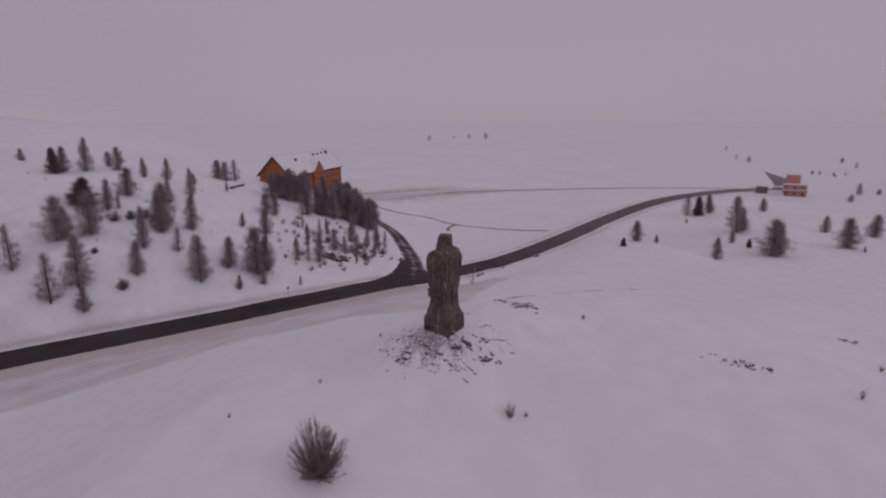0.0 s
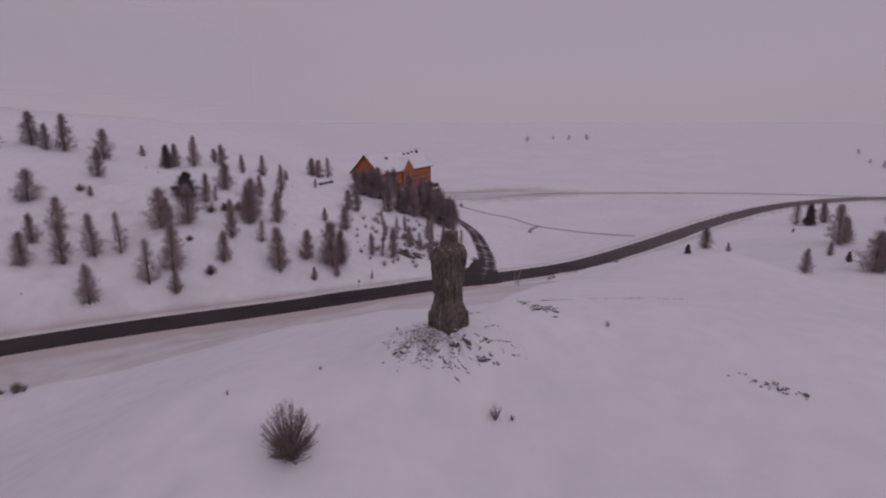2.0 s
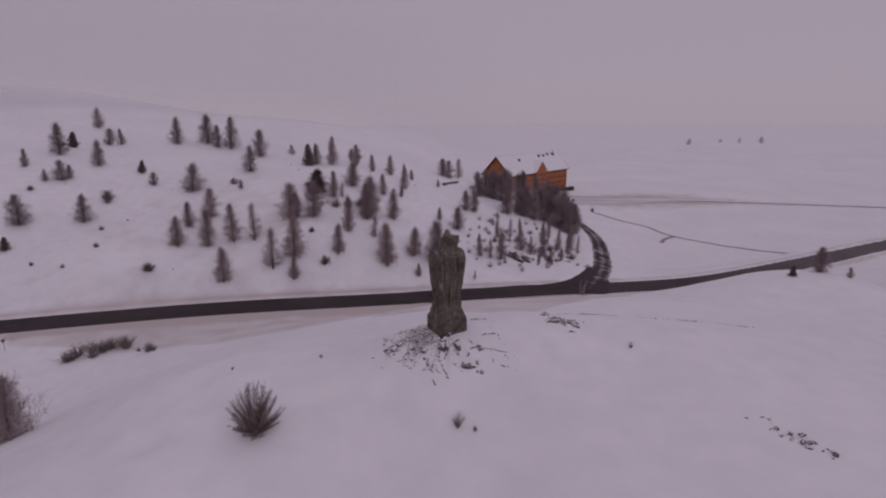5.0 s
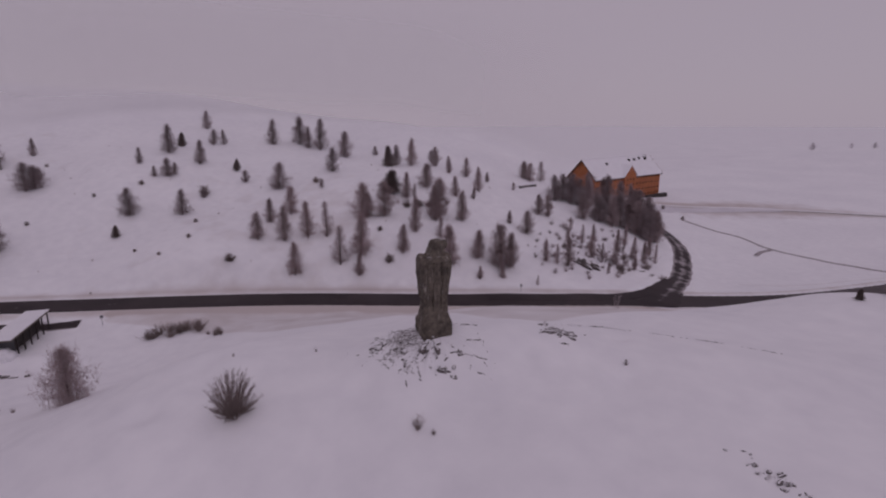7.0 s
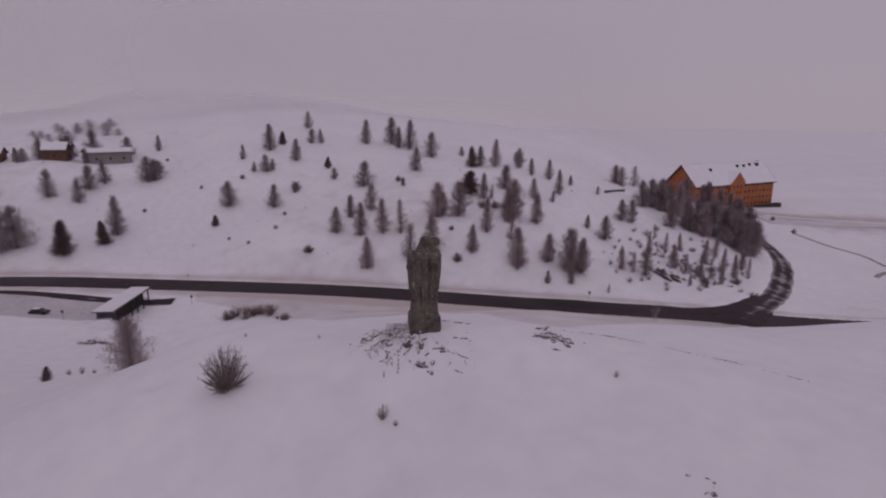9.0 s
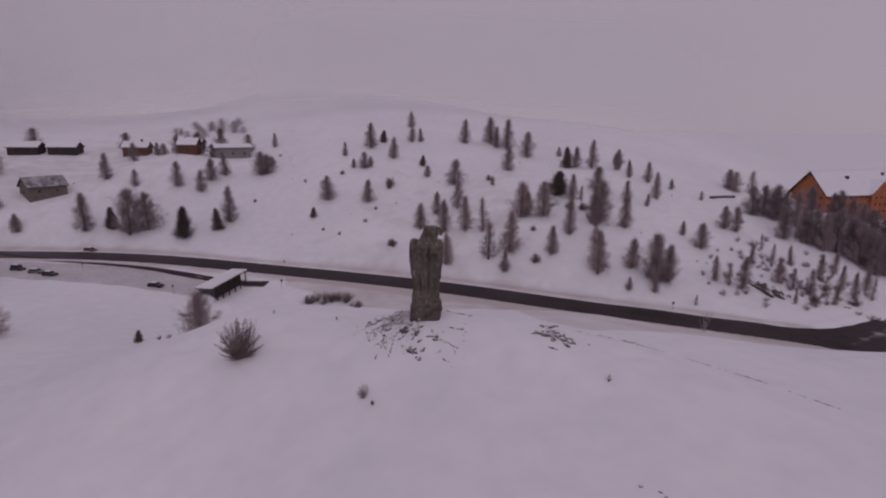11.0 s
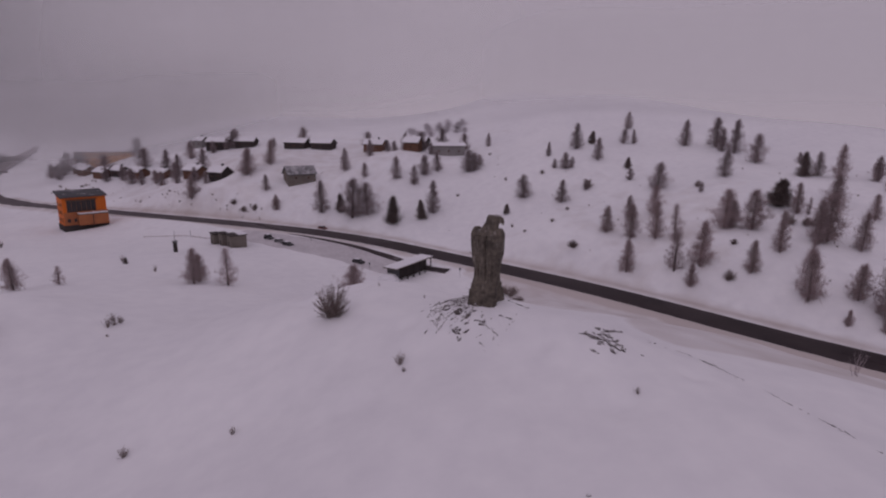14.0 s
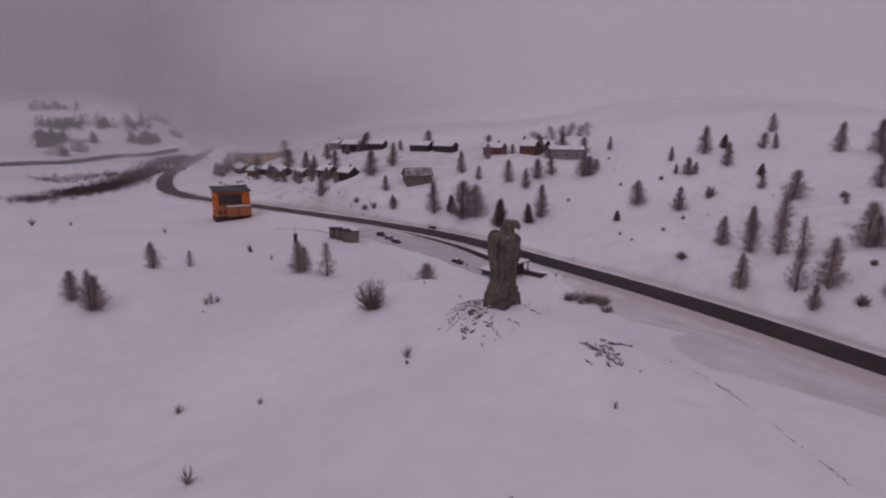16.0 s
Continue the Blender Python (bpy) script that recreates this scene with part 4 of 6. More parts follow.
SPUR_LARCHES = [
    (-88.8, 193.2, 9.2), (-84.9, 184.2, 4.3), (-81.4, 157.7, 12.6), (-80.3, 154.2, 11.3), (-75.3, 162.6, 10), (-79.8, 143, 11),
    (-83.8, 213.1, 3.5), (-58.8, 178.6, 7.9), (-66.5, 179.7, 4.4), (-65, 199.6, 7.5), (-62.5, 202.5, 8.2), (-63.9, 139.6, 12.1),
    (-72.2, 146.3, 6.4), (-55.1, 143, 3.8), (-59.6, 148.7, 8.4), (-50.1, 147.7, 5.2), (-52.6, 150.6, 13), (-51, 153.7, 10.2),
    (-83.2, 121, 6.4), (-86.4, 125, 12.2), (-77, 133.8, 8.6),
]
HOTEL_LARCHES = [
    (-69.2, 222.3, 12.7), (-67.9, 227.3, 13.5), (-64.8, 228.8, 15.1), (-54, 216.4, 13.1), (-58.8, 232.2, 16.2), (-51.6, 223.9, 14.5),
    (-48.9, 225.8, 13.4), (-44.9, 224.7, 15.4), (-43.5, 229.8, 16.7), (-40.9, 231.9, 15.6), (-37, 230.6, 16.5), (-34.9, 230.8, 15.4),
    (-32.2, 232.6, 15.4), (-30.1, 232.6, 15.3), (-74.2, 300.3, 17.6), (-60.2, 278.2, 17.5), (-50.9, 263.1, 17.6),
    (-44.7, 256.1, 17), (-42, 258.8, 14.7), (-77.5, 282.4, 16.9), (-33.3, 246.1, 11.6),
]
ROCKY_SLOPE_SAPLINGS = [
    (-45.5, 167.1, 7.3), (-42.5, 169, 6.4), (-39.5, 170.7, 9.1), (-46.9, 186.7, 5.9), (-44.2, 192.9, 7), (-37.5, 184.9, 7.6),
    (-43, 200.9, 6.1), (-34.6, 201.6, 8), (-30, 187.5, 7.5), (-28.5, 201.2, 7.9), (-24.4, 200.6, 7.8), (-26.5, 212.5, 7.2),
    (-24.4, 189.9, 4.7), (-22.3, 206.5, 6.9), (-51.8, 199.7, 5.2), (-34.5, 186.9, 5.7), (-28.8, 177.8, 3.6), (-35.2, 211.2, 7.3),
    (-41.4, 153.3, 2.9),
]
HAMLET_LARCHES = [
    (-225.2, -53, 10.1), (-228.3, -27.1, 12.2), (-240.2, -17.9, 11.8), (-322.2, -82.9, 10.5), (-232.2, 20.2, 10.9), (-216.7, 30.3, 6.8),
    (-202.3, 44.9, 9.8), (-211.2, 65, 9.3), (-211.7, 85.1, 5.0),
    (-251.9, 97, 7.2), (-215, -15.8, 7.4), (-191.3, 12.1, 13.9), (-181.5, 26, 15.8), (-180.8, 32.1, 13.3), 
    (-202.3, -9.3, 6.7),
]
KNOLL_LARCHES = [
    (-60.4, -34.1, 6.3), (-69.1, -30.5, 4.1), (-75.8, -5.3, 8.2), (-79.9, -5.1, 6.6), (-76.2, 2.2, 8.7), (-20.6, -19.7, 4.6),
    (-18.7, -15.1, 6.4), (-19.1, -14.5, 5.4),
]
EAST_LARCHES = [
    (36.7, 102, 3.7), (40.5, 102, 1.6), (319, 478, 3.4), (325, 458, 3), (337, 463, 3), (106.9, 238, 2.0), (117.9, 263.2, 10.2), (131.4, 268.6, 9.2), (76.3, 140.4, 9.2), (77.9, 141, 6),
    (70.7, 131.6, 2.8), (59.4, 115.9, 4.8), (71.9, 117, 7.8), (73.8, 117.7, 6.3), (160.9, 274, 6.6), (98.9, 139.8, 4.2),
    (91.2, 120.8, 6.7), (112.3, 140.1, 5.7), (91.9, 116.6, 1.3), (271.2, 357.6, 7.4), (244.3, 327.8, 4.4), (283, 356.2, 3.7),
    (321.7, 472.8, 3.8), (327.6, 463.7, 3.3), (373, 500.9, 5.1), (383.2, 534, 4.3),
]
PLAIN_TREES = [
    (299.6, 546, 6.0), (304, 552, 5.0), (298, 566, 4.0), (310, 612, 5.0),
    (-26.3, 1088.4, 11), (91.4, 1194.7, 12), (55.4, 1196.9, 10), (22.9, 1198.2, 8),
]
FIRS = [
    (-208.3, 139.2, 6.6), (-171.6, 141.2, 5.2), (-134.5, 191.9, 9.8), (-159, 87, 4.3),
    (-187.5, 20.6, 8.8), (-169.5, 42.7, 12.3), (-170.5, 54.3, 8.9), (-102.6, -31.7, 2), (32.7, 97.5, 1.7), (122.4, 261.1, 10.1),
    (71.2, 124.9, 2.4),
]


def larch(seed, height=10.0, spread=2.4, limbs=150, twigs=40, bark=None, twig=None, name="larch_tree", rising=1.0, waist=0.34):
    """A bare winter larch: a straight trunk, limbs that sag low down and rise higher up, and a haze of fine twigs in an uneven egg shape."""
    random.seed(seed)
    root = new(name)
    trunk, crown = Sticks(), Sticks()
    lean = Vector((random.uniform(-0.03, 0.03), random.uniform(-0.03, 0.03), 1))
    trunk.stick([Vector((0, 0, -0.6)), Vector((0, 0, 0.2)), lean * height * 0.5, lean * height], [0.24, 0.19, 0.11, 0.012], 6)
    lobe = [random.uniform(0.78, 1.12) for _ in range(13)]
    for k in range(limbs):
        h = 0.03 + 0.95 * (k + random.random()) / limbs
        a = k * 2.4 + random.uniform(-0.9, 0.9)
        uneven = lobe[int(a / 0.7 + 11 * h) % 13]
        shape = (0.55 + 0.45 * (h / waist) ** 0.8) if h < waist else ((1 - h) / (1 - waist)) ** 0.74
        reach = spread * shape * uneven * random.uniform(0.3, 1.08) + 0.1
        out = Vector((math.cos(a), math.sin(a), 0))
        p = lean * height * h
        rise = rising * (random.uniform(-0.35, 0.25) + 0.75 * h)
        pts = [p, p + out * reach * 0.5 + Vector((0, 0, rise * 0.25 * reach)), p + out * reach * 0.95 + Vector((0, 0, rise * reach + 0.1 * reach))]
        crown.stick(pts, [0.026, 0.014, 0.004], 3)
        for _ in range(int(twigs * (0.35 + 1.1 * reach / spread))):
            f = random.uniform(0.03, 1.0) ** 0.8
            q = pts[0].lerp(pts[1], f * 2) if f < 0.5 else pts[1].lerp(pts[2], f * 2 - 1)
            d = out * random.gauss(0.15, 0.22) + Vector((random.gauss(0, 0.24), random.gauss(0, 0.24), random.gauss(0.08, 0.5)))
            crown.sliver(q + Vector((random.gauss(0, 0.14), random.gauss(0, 0.14), random.gauss(0, 0.26))), d, random.uniform(0.026, 0.062))
    raw("trunk", trunk.v, trunk.f, bark or M_BARK, root, "dark larch bark")
    raw("crown", crown.v, crown.f, twig or M_TWIG, root)
    return root


def shrub(seed, height=1.0, stems=60, name="shrub", material=None, spread=1.0, thick=0.014, fill=900, ragged=1.0):
    """Thin stems that fan out of one root, and a rounded, uneven cloud of fine twigs round them."""
    random.seed(seed)
    wood = Sticks()
    lobe = [random.uniform(0.7, 1.1) for _ in range(8)]
    for k in range(stems):
        a, tilt = random.uniform(0, 2 * math.pi), spread * random.random() ** 0.7
        uneven = lobe[int(a / 0.79 + 2 * tilt) % 8]
        d = Vector((math.cos(a) * math.sin(tilt), math.sin(a) * math.sin(tilt), math.cos(tilt)))
        ln = height * random.uniform(0.97 - 0.29 * ragged, 0.97) * uneven ** 0.6 * math.cos(min(tilt, 1.25)) ** 0.7
        p0 = Vector((random.gauss(0, 0.06), random.gauss(0, 0.06), random.uniform(-0.06, 0.10))) * height
        p1 = p0 + (d + Vector((0, 0, 0.05))).normalized() * ln * 0.5
        p2 = p1 + (d + Vector((0, 0, 0.25))).normalized() * ln * 0.5
        wood.stick([p0, p1, p2], [thick * height ** 0.5, thick * 0.6 * height ** 0.5, 0.003], 3)
        for _ in range(fill // stems):
            f = random.uniform(0.12, 1.0) ** 0.8
            q = p0.lerp(p1, f * 2) if f < 0.5 else p1.lerp(p2, f * 2 - 1)
            t = (d * 0.6 + Vector((random.gauss(0, 0.6), random.gauss(0, 0.6), random.gauss(0.25, 0.4)))).normalized() * height * random.uniform(0.06, 0.06 + 0.11 * ragged)
            wood.sliver(q, t, 0.008 + 0.008 * height ** 0.5)
    return raw(name, wood.v, wood.f, material or M_STEM)


LARCHES = [(larch(11, 10, 3.0, 160, 52, waist=0.2), 10.0), (larch(12, 10, 3.4, 160, 56, waist=0.3), 10.0), (larch(13, 9, 2.5, 150, 50, waist=0.18), 9.0), (larch(14, 8, 2.9, 140, 54, waist=0.26), 8.0), (larch(15, 11, 2.9, 170, 52, waist=0.2), 11.0), (larch(16, 10, 2.7, 100, 38, waist=0.26), 10.0)]
HIGH_LARCHES = [(larch(17, 10, 3.1, 150, 50, None, M_TWIG_HIGH, waist=0.22), 10.0), (larch(18, 9, 3.1, 140, 52, None, M_TWIG_HIGH, waist=0.3), 9.0), (larch(19, 10, 2.6, 140, 50, None, M_TWIG_HIGH, waist=0.18), 10.0)]
HAZED_LARCHES = [(larch(20, 10, 3.2, 100, 44, M_HAZED_TWIG, M_HAZED_TWIG), 10.0), (larch(24, 9, 3.4, 100, 46, M_HAZED_TWIG, M_HAZED_TWIG), 9.0)]
FIR_KINDS = [(larch(21, 8, 2.4, 180, 84, None, M_NEEDLE, "fir_tree", 0.15, 0.12), 8.0), (larch(22, 8, 2.7, 180, 90, None, M_NEEDLE, "fir_tree", 0.15, 0.16), 8.0), (larch(23, 9, 2.4, 180, 84, None, M_NEEDLE, "fir_tree", 0.15, 0.12), 9.0)]
used = set()


def plant(kinds, rows, seed, group, label, category="tree", widen=1.0):
    random.seed(seed)
    for x, y, h in rows:
        fresh = [q for q in kinds if q[0].name not in used]
        ob, full = fresh[0] if fresh else random.choice(kinds)
        s = h / full
        w = s * widen * random.uniform(0.85, 1.2)
        m = pose(x, y, gz(x, y), random.uniform(-2, 2), random.uniform(-2, 2), random.uniform(0, 360)) @ Matrix.Diagonal((w, w, s, 1))
        if ob.name in used:
            ob = copy_thing(ob, m @ Matrix.Diagonal((1 / ob.scale.x, 1 / ob.scale.y, 1 / ob.scale.z, 1)))
        else:
            used.add(ob.name)
            ob.matrix_basis = m
        tagged(ob, label=label, category=category, group=group)


plant(LARCHES, SLOPE_LARCHES, 1, "larches on the slope", "bare brown larch on the snowy slope above the road", widen=1.25)
plant(LARCHES, SPUR_LARCHES, 2, "larches on the spur", "bare brown larch on the snowy spur", widen=1.2)
plant(HIGH_LARCHES, CREST_LARCHES, 3, "larches on the crest", "bare brown larch high on the snowy hillside", widen=1.48)
random.seed(40)
HOTEL_LARCHES = [(x, y, h * 0.8) for x, y, h in HOTEL_LARCHES]
HOTEL_LARCHES = HOTEL_LARCHES + [(x + random.uniform(-4, 4), y + random.uniform(-4, 4), h * random.uniform(0.6, 0.9)) for x, y, h in HOTEL_LARCHES[::2]]
plant(HIGH_LARCHES[:2] + LARCHES[:2], HOTEL_LARCHES, 4, "larches before the hotel", "tall bare larch in the stand before the hotel", widen=1.42)
plant(HIGH_LARCHES + LARCHES[:3], HAMLET_LARCHES, 5, "larches by the hamlet", "bare brown larch below the hamlet", widen=1.55)
plant(LARCHES, KNOLL_LARCHES, 6, "larches below the knoll", "small bare larch on the snow below the knoll", widen=1.5)
plant(LARCHES, EAST_LARCHES, 7, "larches on the east ridge", "small bushy larch on the snowy ridge", widen=1.5)
UPPER_GROVE = [(-262, 32, 7), (-270, 52, 8), (-248, 60, 8), (-252, 84, 7), (-272, 74, 8), (-300, 30, 7), (-326, -12, 8), (-330, -58, 9), (-343, -60, 8), (-270, -60, 9),
               (-276, -76, 10), (-304, -92, 10), (-322, -112, 10), (-330, -140, 10), (-360, -130, 11), (-364, -172, 11), (-385, -190, 11), (-318, 76, 9), (-311, 88, 9), (-306, 80, 8),
               (-330, 84, 9), (-305, 66, 8), (-309, 70, 9), (-314, 82, 9), (-322, 70, 9), (-326, 78, 9), (-312, 62, 8), (-318, 92, 9), (-335, 70, 9)]
LOWER_GROVE = [(-303, 70, 8), (-240, -50, 5), (-247, -58, 6), (-251, -68, 6), (-262, -80, 6), (-272, -76, 7), (-276, -88, 6), (-282, -98, 7), (-288, -106, 7), (-300, -116, 7),
               (-305, -128, 7), (-318, -136, 5), (-345, -176, 8), (-362, -190, 8), (-366, -184, 9), (-310, -120, 5), (-250, 42, 5), (-238, 64, 5), (-246, 54, 6), (-268, 46, 5),
               (-266, 62, 6), (-326, -70, 6), (-329, -62, 6), (-318, -30, 5)]
HAMLET_GROVE = [(x, y, h * 1.25) for x, y, h in UPPER_GROVE + LOWER_GROVE]
plant(HIGH_LARCHES, [p for p in HAMLET_GROVE if p[1] < 60 or p[0] > -295], 15, "larches by the hamlet", "bare brown larch among the hamlet houses", widen=1.6)
# far grove and plain trees take the twig colour with painted haze
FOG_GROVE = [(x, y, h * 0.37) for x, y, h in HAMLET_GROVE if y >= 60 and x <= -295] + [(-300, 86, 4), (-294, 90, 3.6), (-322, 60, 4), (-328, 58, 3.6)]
plant(HAZED_LARCHES, FOG_GROVE, 17, "rimed larches above the hamlet", "larch above the foggy hamlet, haze painted into its pale grey", widen=3.2)
plant(HAZED_LARCHES, PLAIN_TREES, 8, "trees beyond the plain", "lone tree far across the foggy plain", widen=1.8)
plant(FIR_KINDS, [(x, y, h * 0.88) for x, y, h in FIRS], 9, "firs on the slope", "dark fir on the snow", widen=1.5)
plant(FIR_KINDS[1:2], [(-106.6, 161.6, 8.2)], 24, "firs on the slope", "broad dark fir on the snow above the road", widen=1.7)
plant(LARCHES[4:], ROCKY_SLOPE_SAPLINGS, 10, "saplings on the rocky spur", "thin bare young larch among rocks and snow", "sapling", widen=1.0)
random.seed(44)
HILLSIDE_TREES = []
for cx, cy, n, spread in ((-489, -462, 5, 9), (-526, -484, 7, 10), (-541, -492, 5, 10), (-578, -537, 3, 8), (-590, -531, 3, 8), (-611, -527, 6, 9), (-650, -607, 4, 12), (-661, -578, 3, 11),
                          (-634, -502, 4, 7), (-581, -476, 2, 5), (-660, -485, 3, 6), (-627, -455, 2, 4), (-640, -449, 4, 7), (-655, -449, 5, 7), (-684, -483, 4, 8), (-740, -494, 4, 11), (-701, -443, 3, 8), (-465, -417, 3, 6), (-505, -432, 2, 5)):
    HILLSIDE_TREES += [(cx + random.gauss(0, 0.75 * spread), cy + random.gauss(0, 0.75 * spread), random.uniform(6, 16)) for _ in range(round(2.4 * n))]
woods = Sticks()
for x, y, h in HILLSIDE_TREES:
    z, wide = gz(x, y), h * random.uniform(0.4, 0.75)
    woods.stick([Vector((x, y, z - 0.5)), Vector((x, y, z + h))], [0.22, 0.03], 4)
    for _ in range(380):
        f = random.random() ** 1.2
        reach = wide * (1 - f) ** 0.55 + 0.3
        q = Vector((x + random.gauss(0, 0.5) * reach, y + random.gauss(0, 0.5) * reach, z + f * h * 0.95))
        woods.sliver(q, Vector((random.gauss(0, 0.7), random.gauss(0, 0.7), random.uniform(-0.3, 1.6))), random.uniform(0.25, 0.55))
tagged(raw("hillside_woods", woods.v, woods.f, M_SCRUB), label="loose larch woods on the far foggy hillside", category="woods", kind="stuff")

broad = larch(25, 7.8, 4.2, 210, 50, waist=0.24)
broad.matrix_basis = pose(-46.2, 32.6, gz(-46.2, 32.6) - 0.7, 0, 0, 30)
tagged(broad, label="broad bare larch below the knoll", category="tree")
big = shrub(41, 4.0, 210, "willow_bush", M_STEM, 1.35, 0.013, 9500, 0.2)
big.matrix_basis = pose(-8.2, 32.1, gz(-8.2, 32.1)) @ Matrix.Diagonal((1.0, 1.0, 0.95, 1))
tagged(big, label="bare many-stemmed willow bush on the snow slope", category="bush")
SHRUBS = [(shrub(51, 1.2, 36, spread=0.95, fill=620), 1.2), (shrub(52, 1.2, 44, spread=1.15, fill=760), 1.2), (shrub(53, 1.2, 30, spread=1.0, fill=560), 1.2)]
THIN_SAPLINGS = [(shrub(64, 3.0, 7, name="sapling", spread=0.55, fill=150, material=M_FROSTED, thick=0.02), 3.0)]
FROSTED_SHRUBS = [(shrub(61, 1.2, 34, spread=1.1, fill=560, material=M_FROSTED), 1.2), (shrub(62, 1.2, 40, spread=0.9, fill=640, material=M_FROSTED), 1.2), (shrub(63, 1.2, 26, spread=1.2, fill=420, material=M_STEM), 1.2)]
BUSHES = [(shrub(54, 1.2, 60, spread=1.2, fill=2000), 1.2), (shrub(55, 1.2, 70, spread=1.3, fill=2400), 1.2), (shrub(56, 1.2, 54, spread=1.15, fill=1800), 1.2)]
LOW_SHRUBS = [(5.3, 39.3, 1.5), (6.6, 39.6, 0.6), (15.4, 57, 0.7), (6.2, 24.4, 0.9), (4.7, 14.3, 1.2), (20.2, 25.4, 1.7), (36, 43, 1.0),
              (-16.1, 37.4, 0.5), (-10.4, 42.8, 0.5), (-28.9, -1.2, 2.2), (-27.8, -1.6, 1.6), (-30, -0.8, 1.4), (-24.2, 0, 0.6), (19.7, 174.3, 1.5), (-6.6, 54.6, 0.5), (-139.8, -143, 4), (-150, -135, 2.5), (-156, -97, 3),
              (-92, -20, 2), (-106, -34, 2.2), (41.3, 47.8, 0.8)]
plant(THIN_SAPLINGS, [(4.7, 86.1, 3.4)], 23, "saplings by the road", "thin pale many-stemmed sapling on the bank by the road", "sapling", widen=0.7)
plant(SHRUBS, LOW_SHRUBS, 11, "shrubs on the knoll", "small bare shrub poking out of the snow", "bush", widen=0.82)
SLOPE_SHRUBS = [(-184, 71, 1.5), (-145, 86, 1.2), (-134.5, 98, 1.5), (-145.6, 107, 1.5), (-114, 98.5, 2.8), (-184, 92, 1.5), (-134, 88, 1.2), (-137.7, 153, 2.6), (-162, 120.5, 4), (-180, 107, 2),
                (-88.2, 135.6, 1.8), (-78, 128.3, 3.2), (-206, -19.5, 3.5), (-205, -10, 3.2), (-208, -25, 3.0), (-212, -30, 3.0), (-226, 93, 1.5), (-86, 162, 2.4), (-90, 165, 2.2), (-95, 157, 3.4), (-92, 160, 3.0), (-89, 162.5, 3.0), (-41, 192, 2.6), (-36, 176, 2.4), (-30, 196, 2.6), (-27, 184, 2.4), (-46, 182, 2.2), (-22, 196, 2.8)]
plant(BUSHES, SLOPE_SHRUBS, 14, "shrubs on the slope", "low dark shrub in the snow on the slope", "bush", widen=1.3)
random.seed(31)
SCRUB_PATCH = []
for k in range(13):
    f = (k + random.random()) / 13
    SCRUB_PATCH.append((-93.8 + 6.2 * f + random.gauss(0, 1.0), 63.2 + 11.0 * f + random.gauss(0, 0.8), random.uniform(1.6, 3.2)))
for k in range(5):
    SCRUB_PATCH.append((-81 + random.gauss(0, 2.2), 72 + random.gauss(0, 0.9), random.uniform(0.9, 1.9)))
plant(BUSHES[2:] + SHRUBS, SCRUB_PATCH, 12, "scrub beside the road", "dark scrub bush beside the road", "bush", widen=1.5)
random.seed(32)
SPUR_SHRUBS = [(-33 + 13 * random.gauss(0, 0.55), 189 + 12 * random.gauss(0, 0.6), random.uniform(0.7, 2.2)) for _ in range(60)]
while len(SPUR_SHRUBS) < 125:
    a, r = random.uniform(0, 2 * math.pi), random.random() ** 0.5
    SPUR_SHRUBS.append((-42 + 18 * r * math.cos(a), 191 + 29 * r * math.sin(a), random.uniform(0.7, 2.6)))
plant(FROSTED_SHRUBS, SPUR_SHRUBS, 16, "shrubs on the rocky spur", "low frosted shrub among the snowy rocks of the spur", "bush", widen=1.3)
random.seed(33)
SLOPE_TUFTS = []
for _ in range(60):
    x, y = ROAD_LINE[random.randrange(8 * 12, 15 * 12)][:2]
    far = random.uniform(14, 120)
    SLOPE_TUFTS.append((x - 0.62 * far + random.gauss(0, 6), y + 0.78 * far + random.gauss(0, 6), random.uniform(0.3, 0.8)))
plant(SHRUBS, SLOPE_TUFTS, 18, "tufts on the slope", "tiny dry shrub tip poking through the slope snow", "bush", widen=1.2)
plant(SHRUBS, [(-63.8, 29, 1.5), (-66, 27.5, 1.0), (-62.5, 30.5, 0.9)], 19, "shrubs below the knoll", "small dark shrub below the knoll", "bush")
plant(FIR_KINDS, [(-60.8, 24, 2.2)], 20, "firs on the slope", "small dark fir on the snow below the knoll", widen=1.6)
random.seed(35)
VERGE = []
for k in range(34):
    f = random.random()
    VERGE.append((-262 + 62 * f + random.gauss(0, 1.5), -112 + 100 * f + random.gauss(0, 1.5), random.uniform(0.6, 1.5)))
for k in range(16):
    VERGE.append((-296 + random.gauss(0, 10), -146 + random.gauss(0, 9), random.uniform(1.0, 2.6)))
plant(SHRUBS, VERGE, 21, "scrub along the road by the hamlet", "low brown scrub on the snowy verge below the hamlet", "bush", widen=1.3)
plant(BUSHES, [(-53, 329, 3.0), (-38, 311, 2.4)], 22, "shrubs by the stream", "dark shrub beside the stream in the snow", "bush")
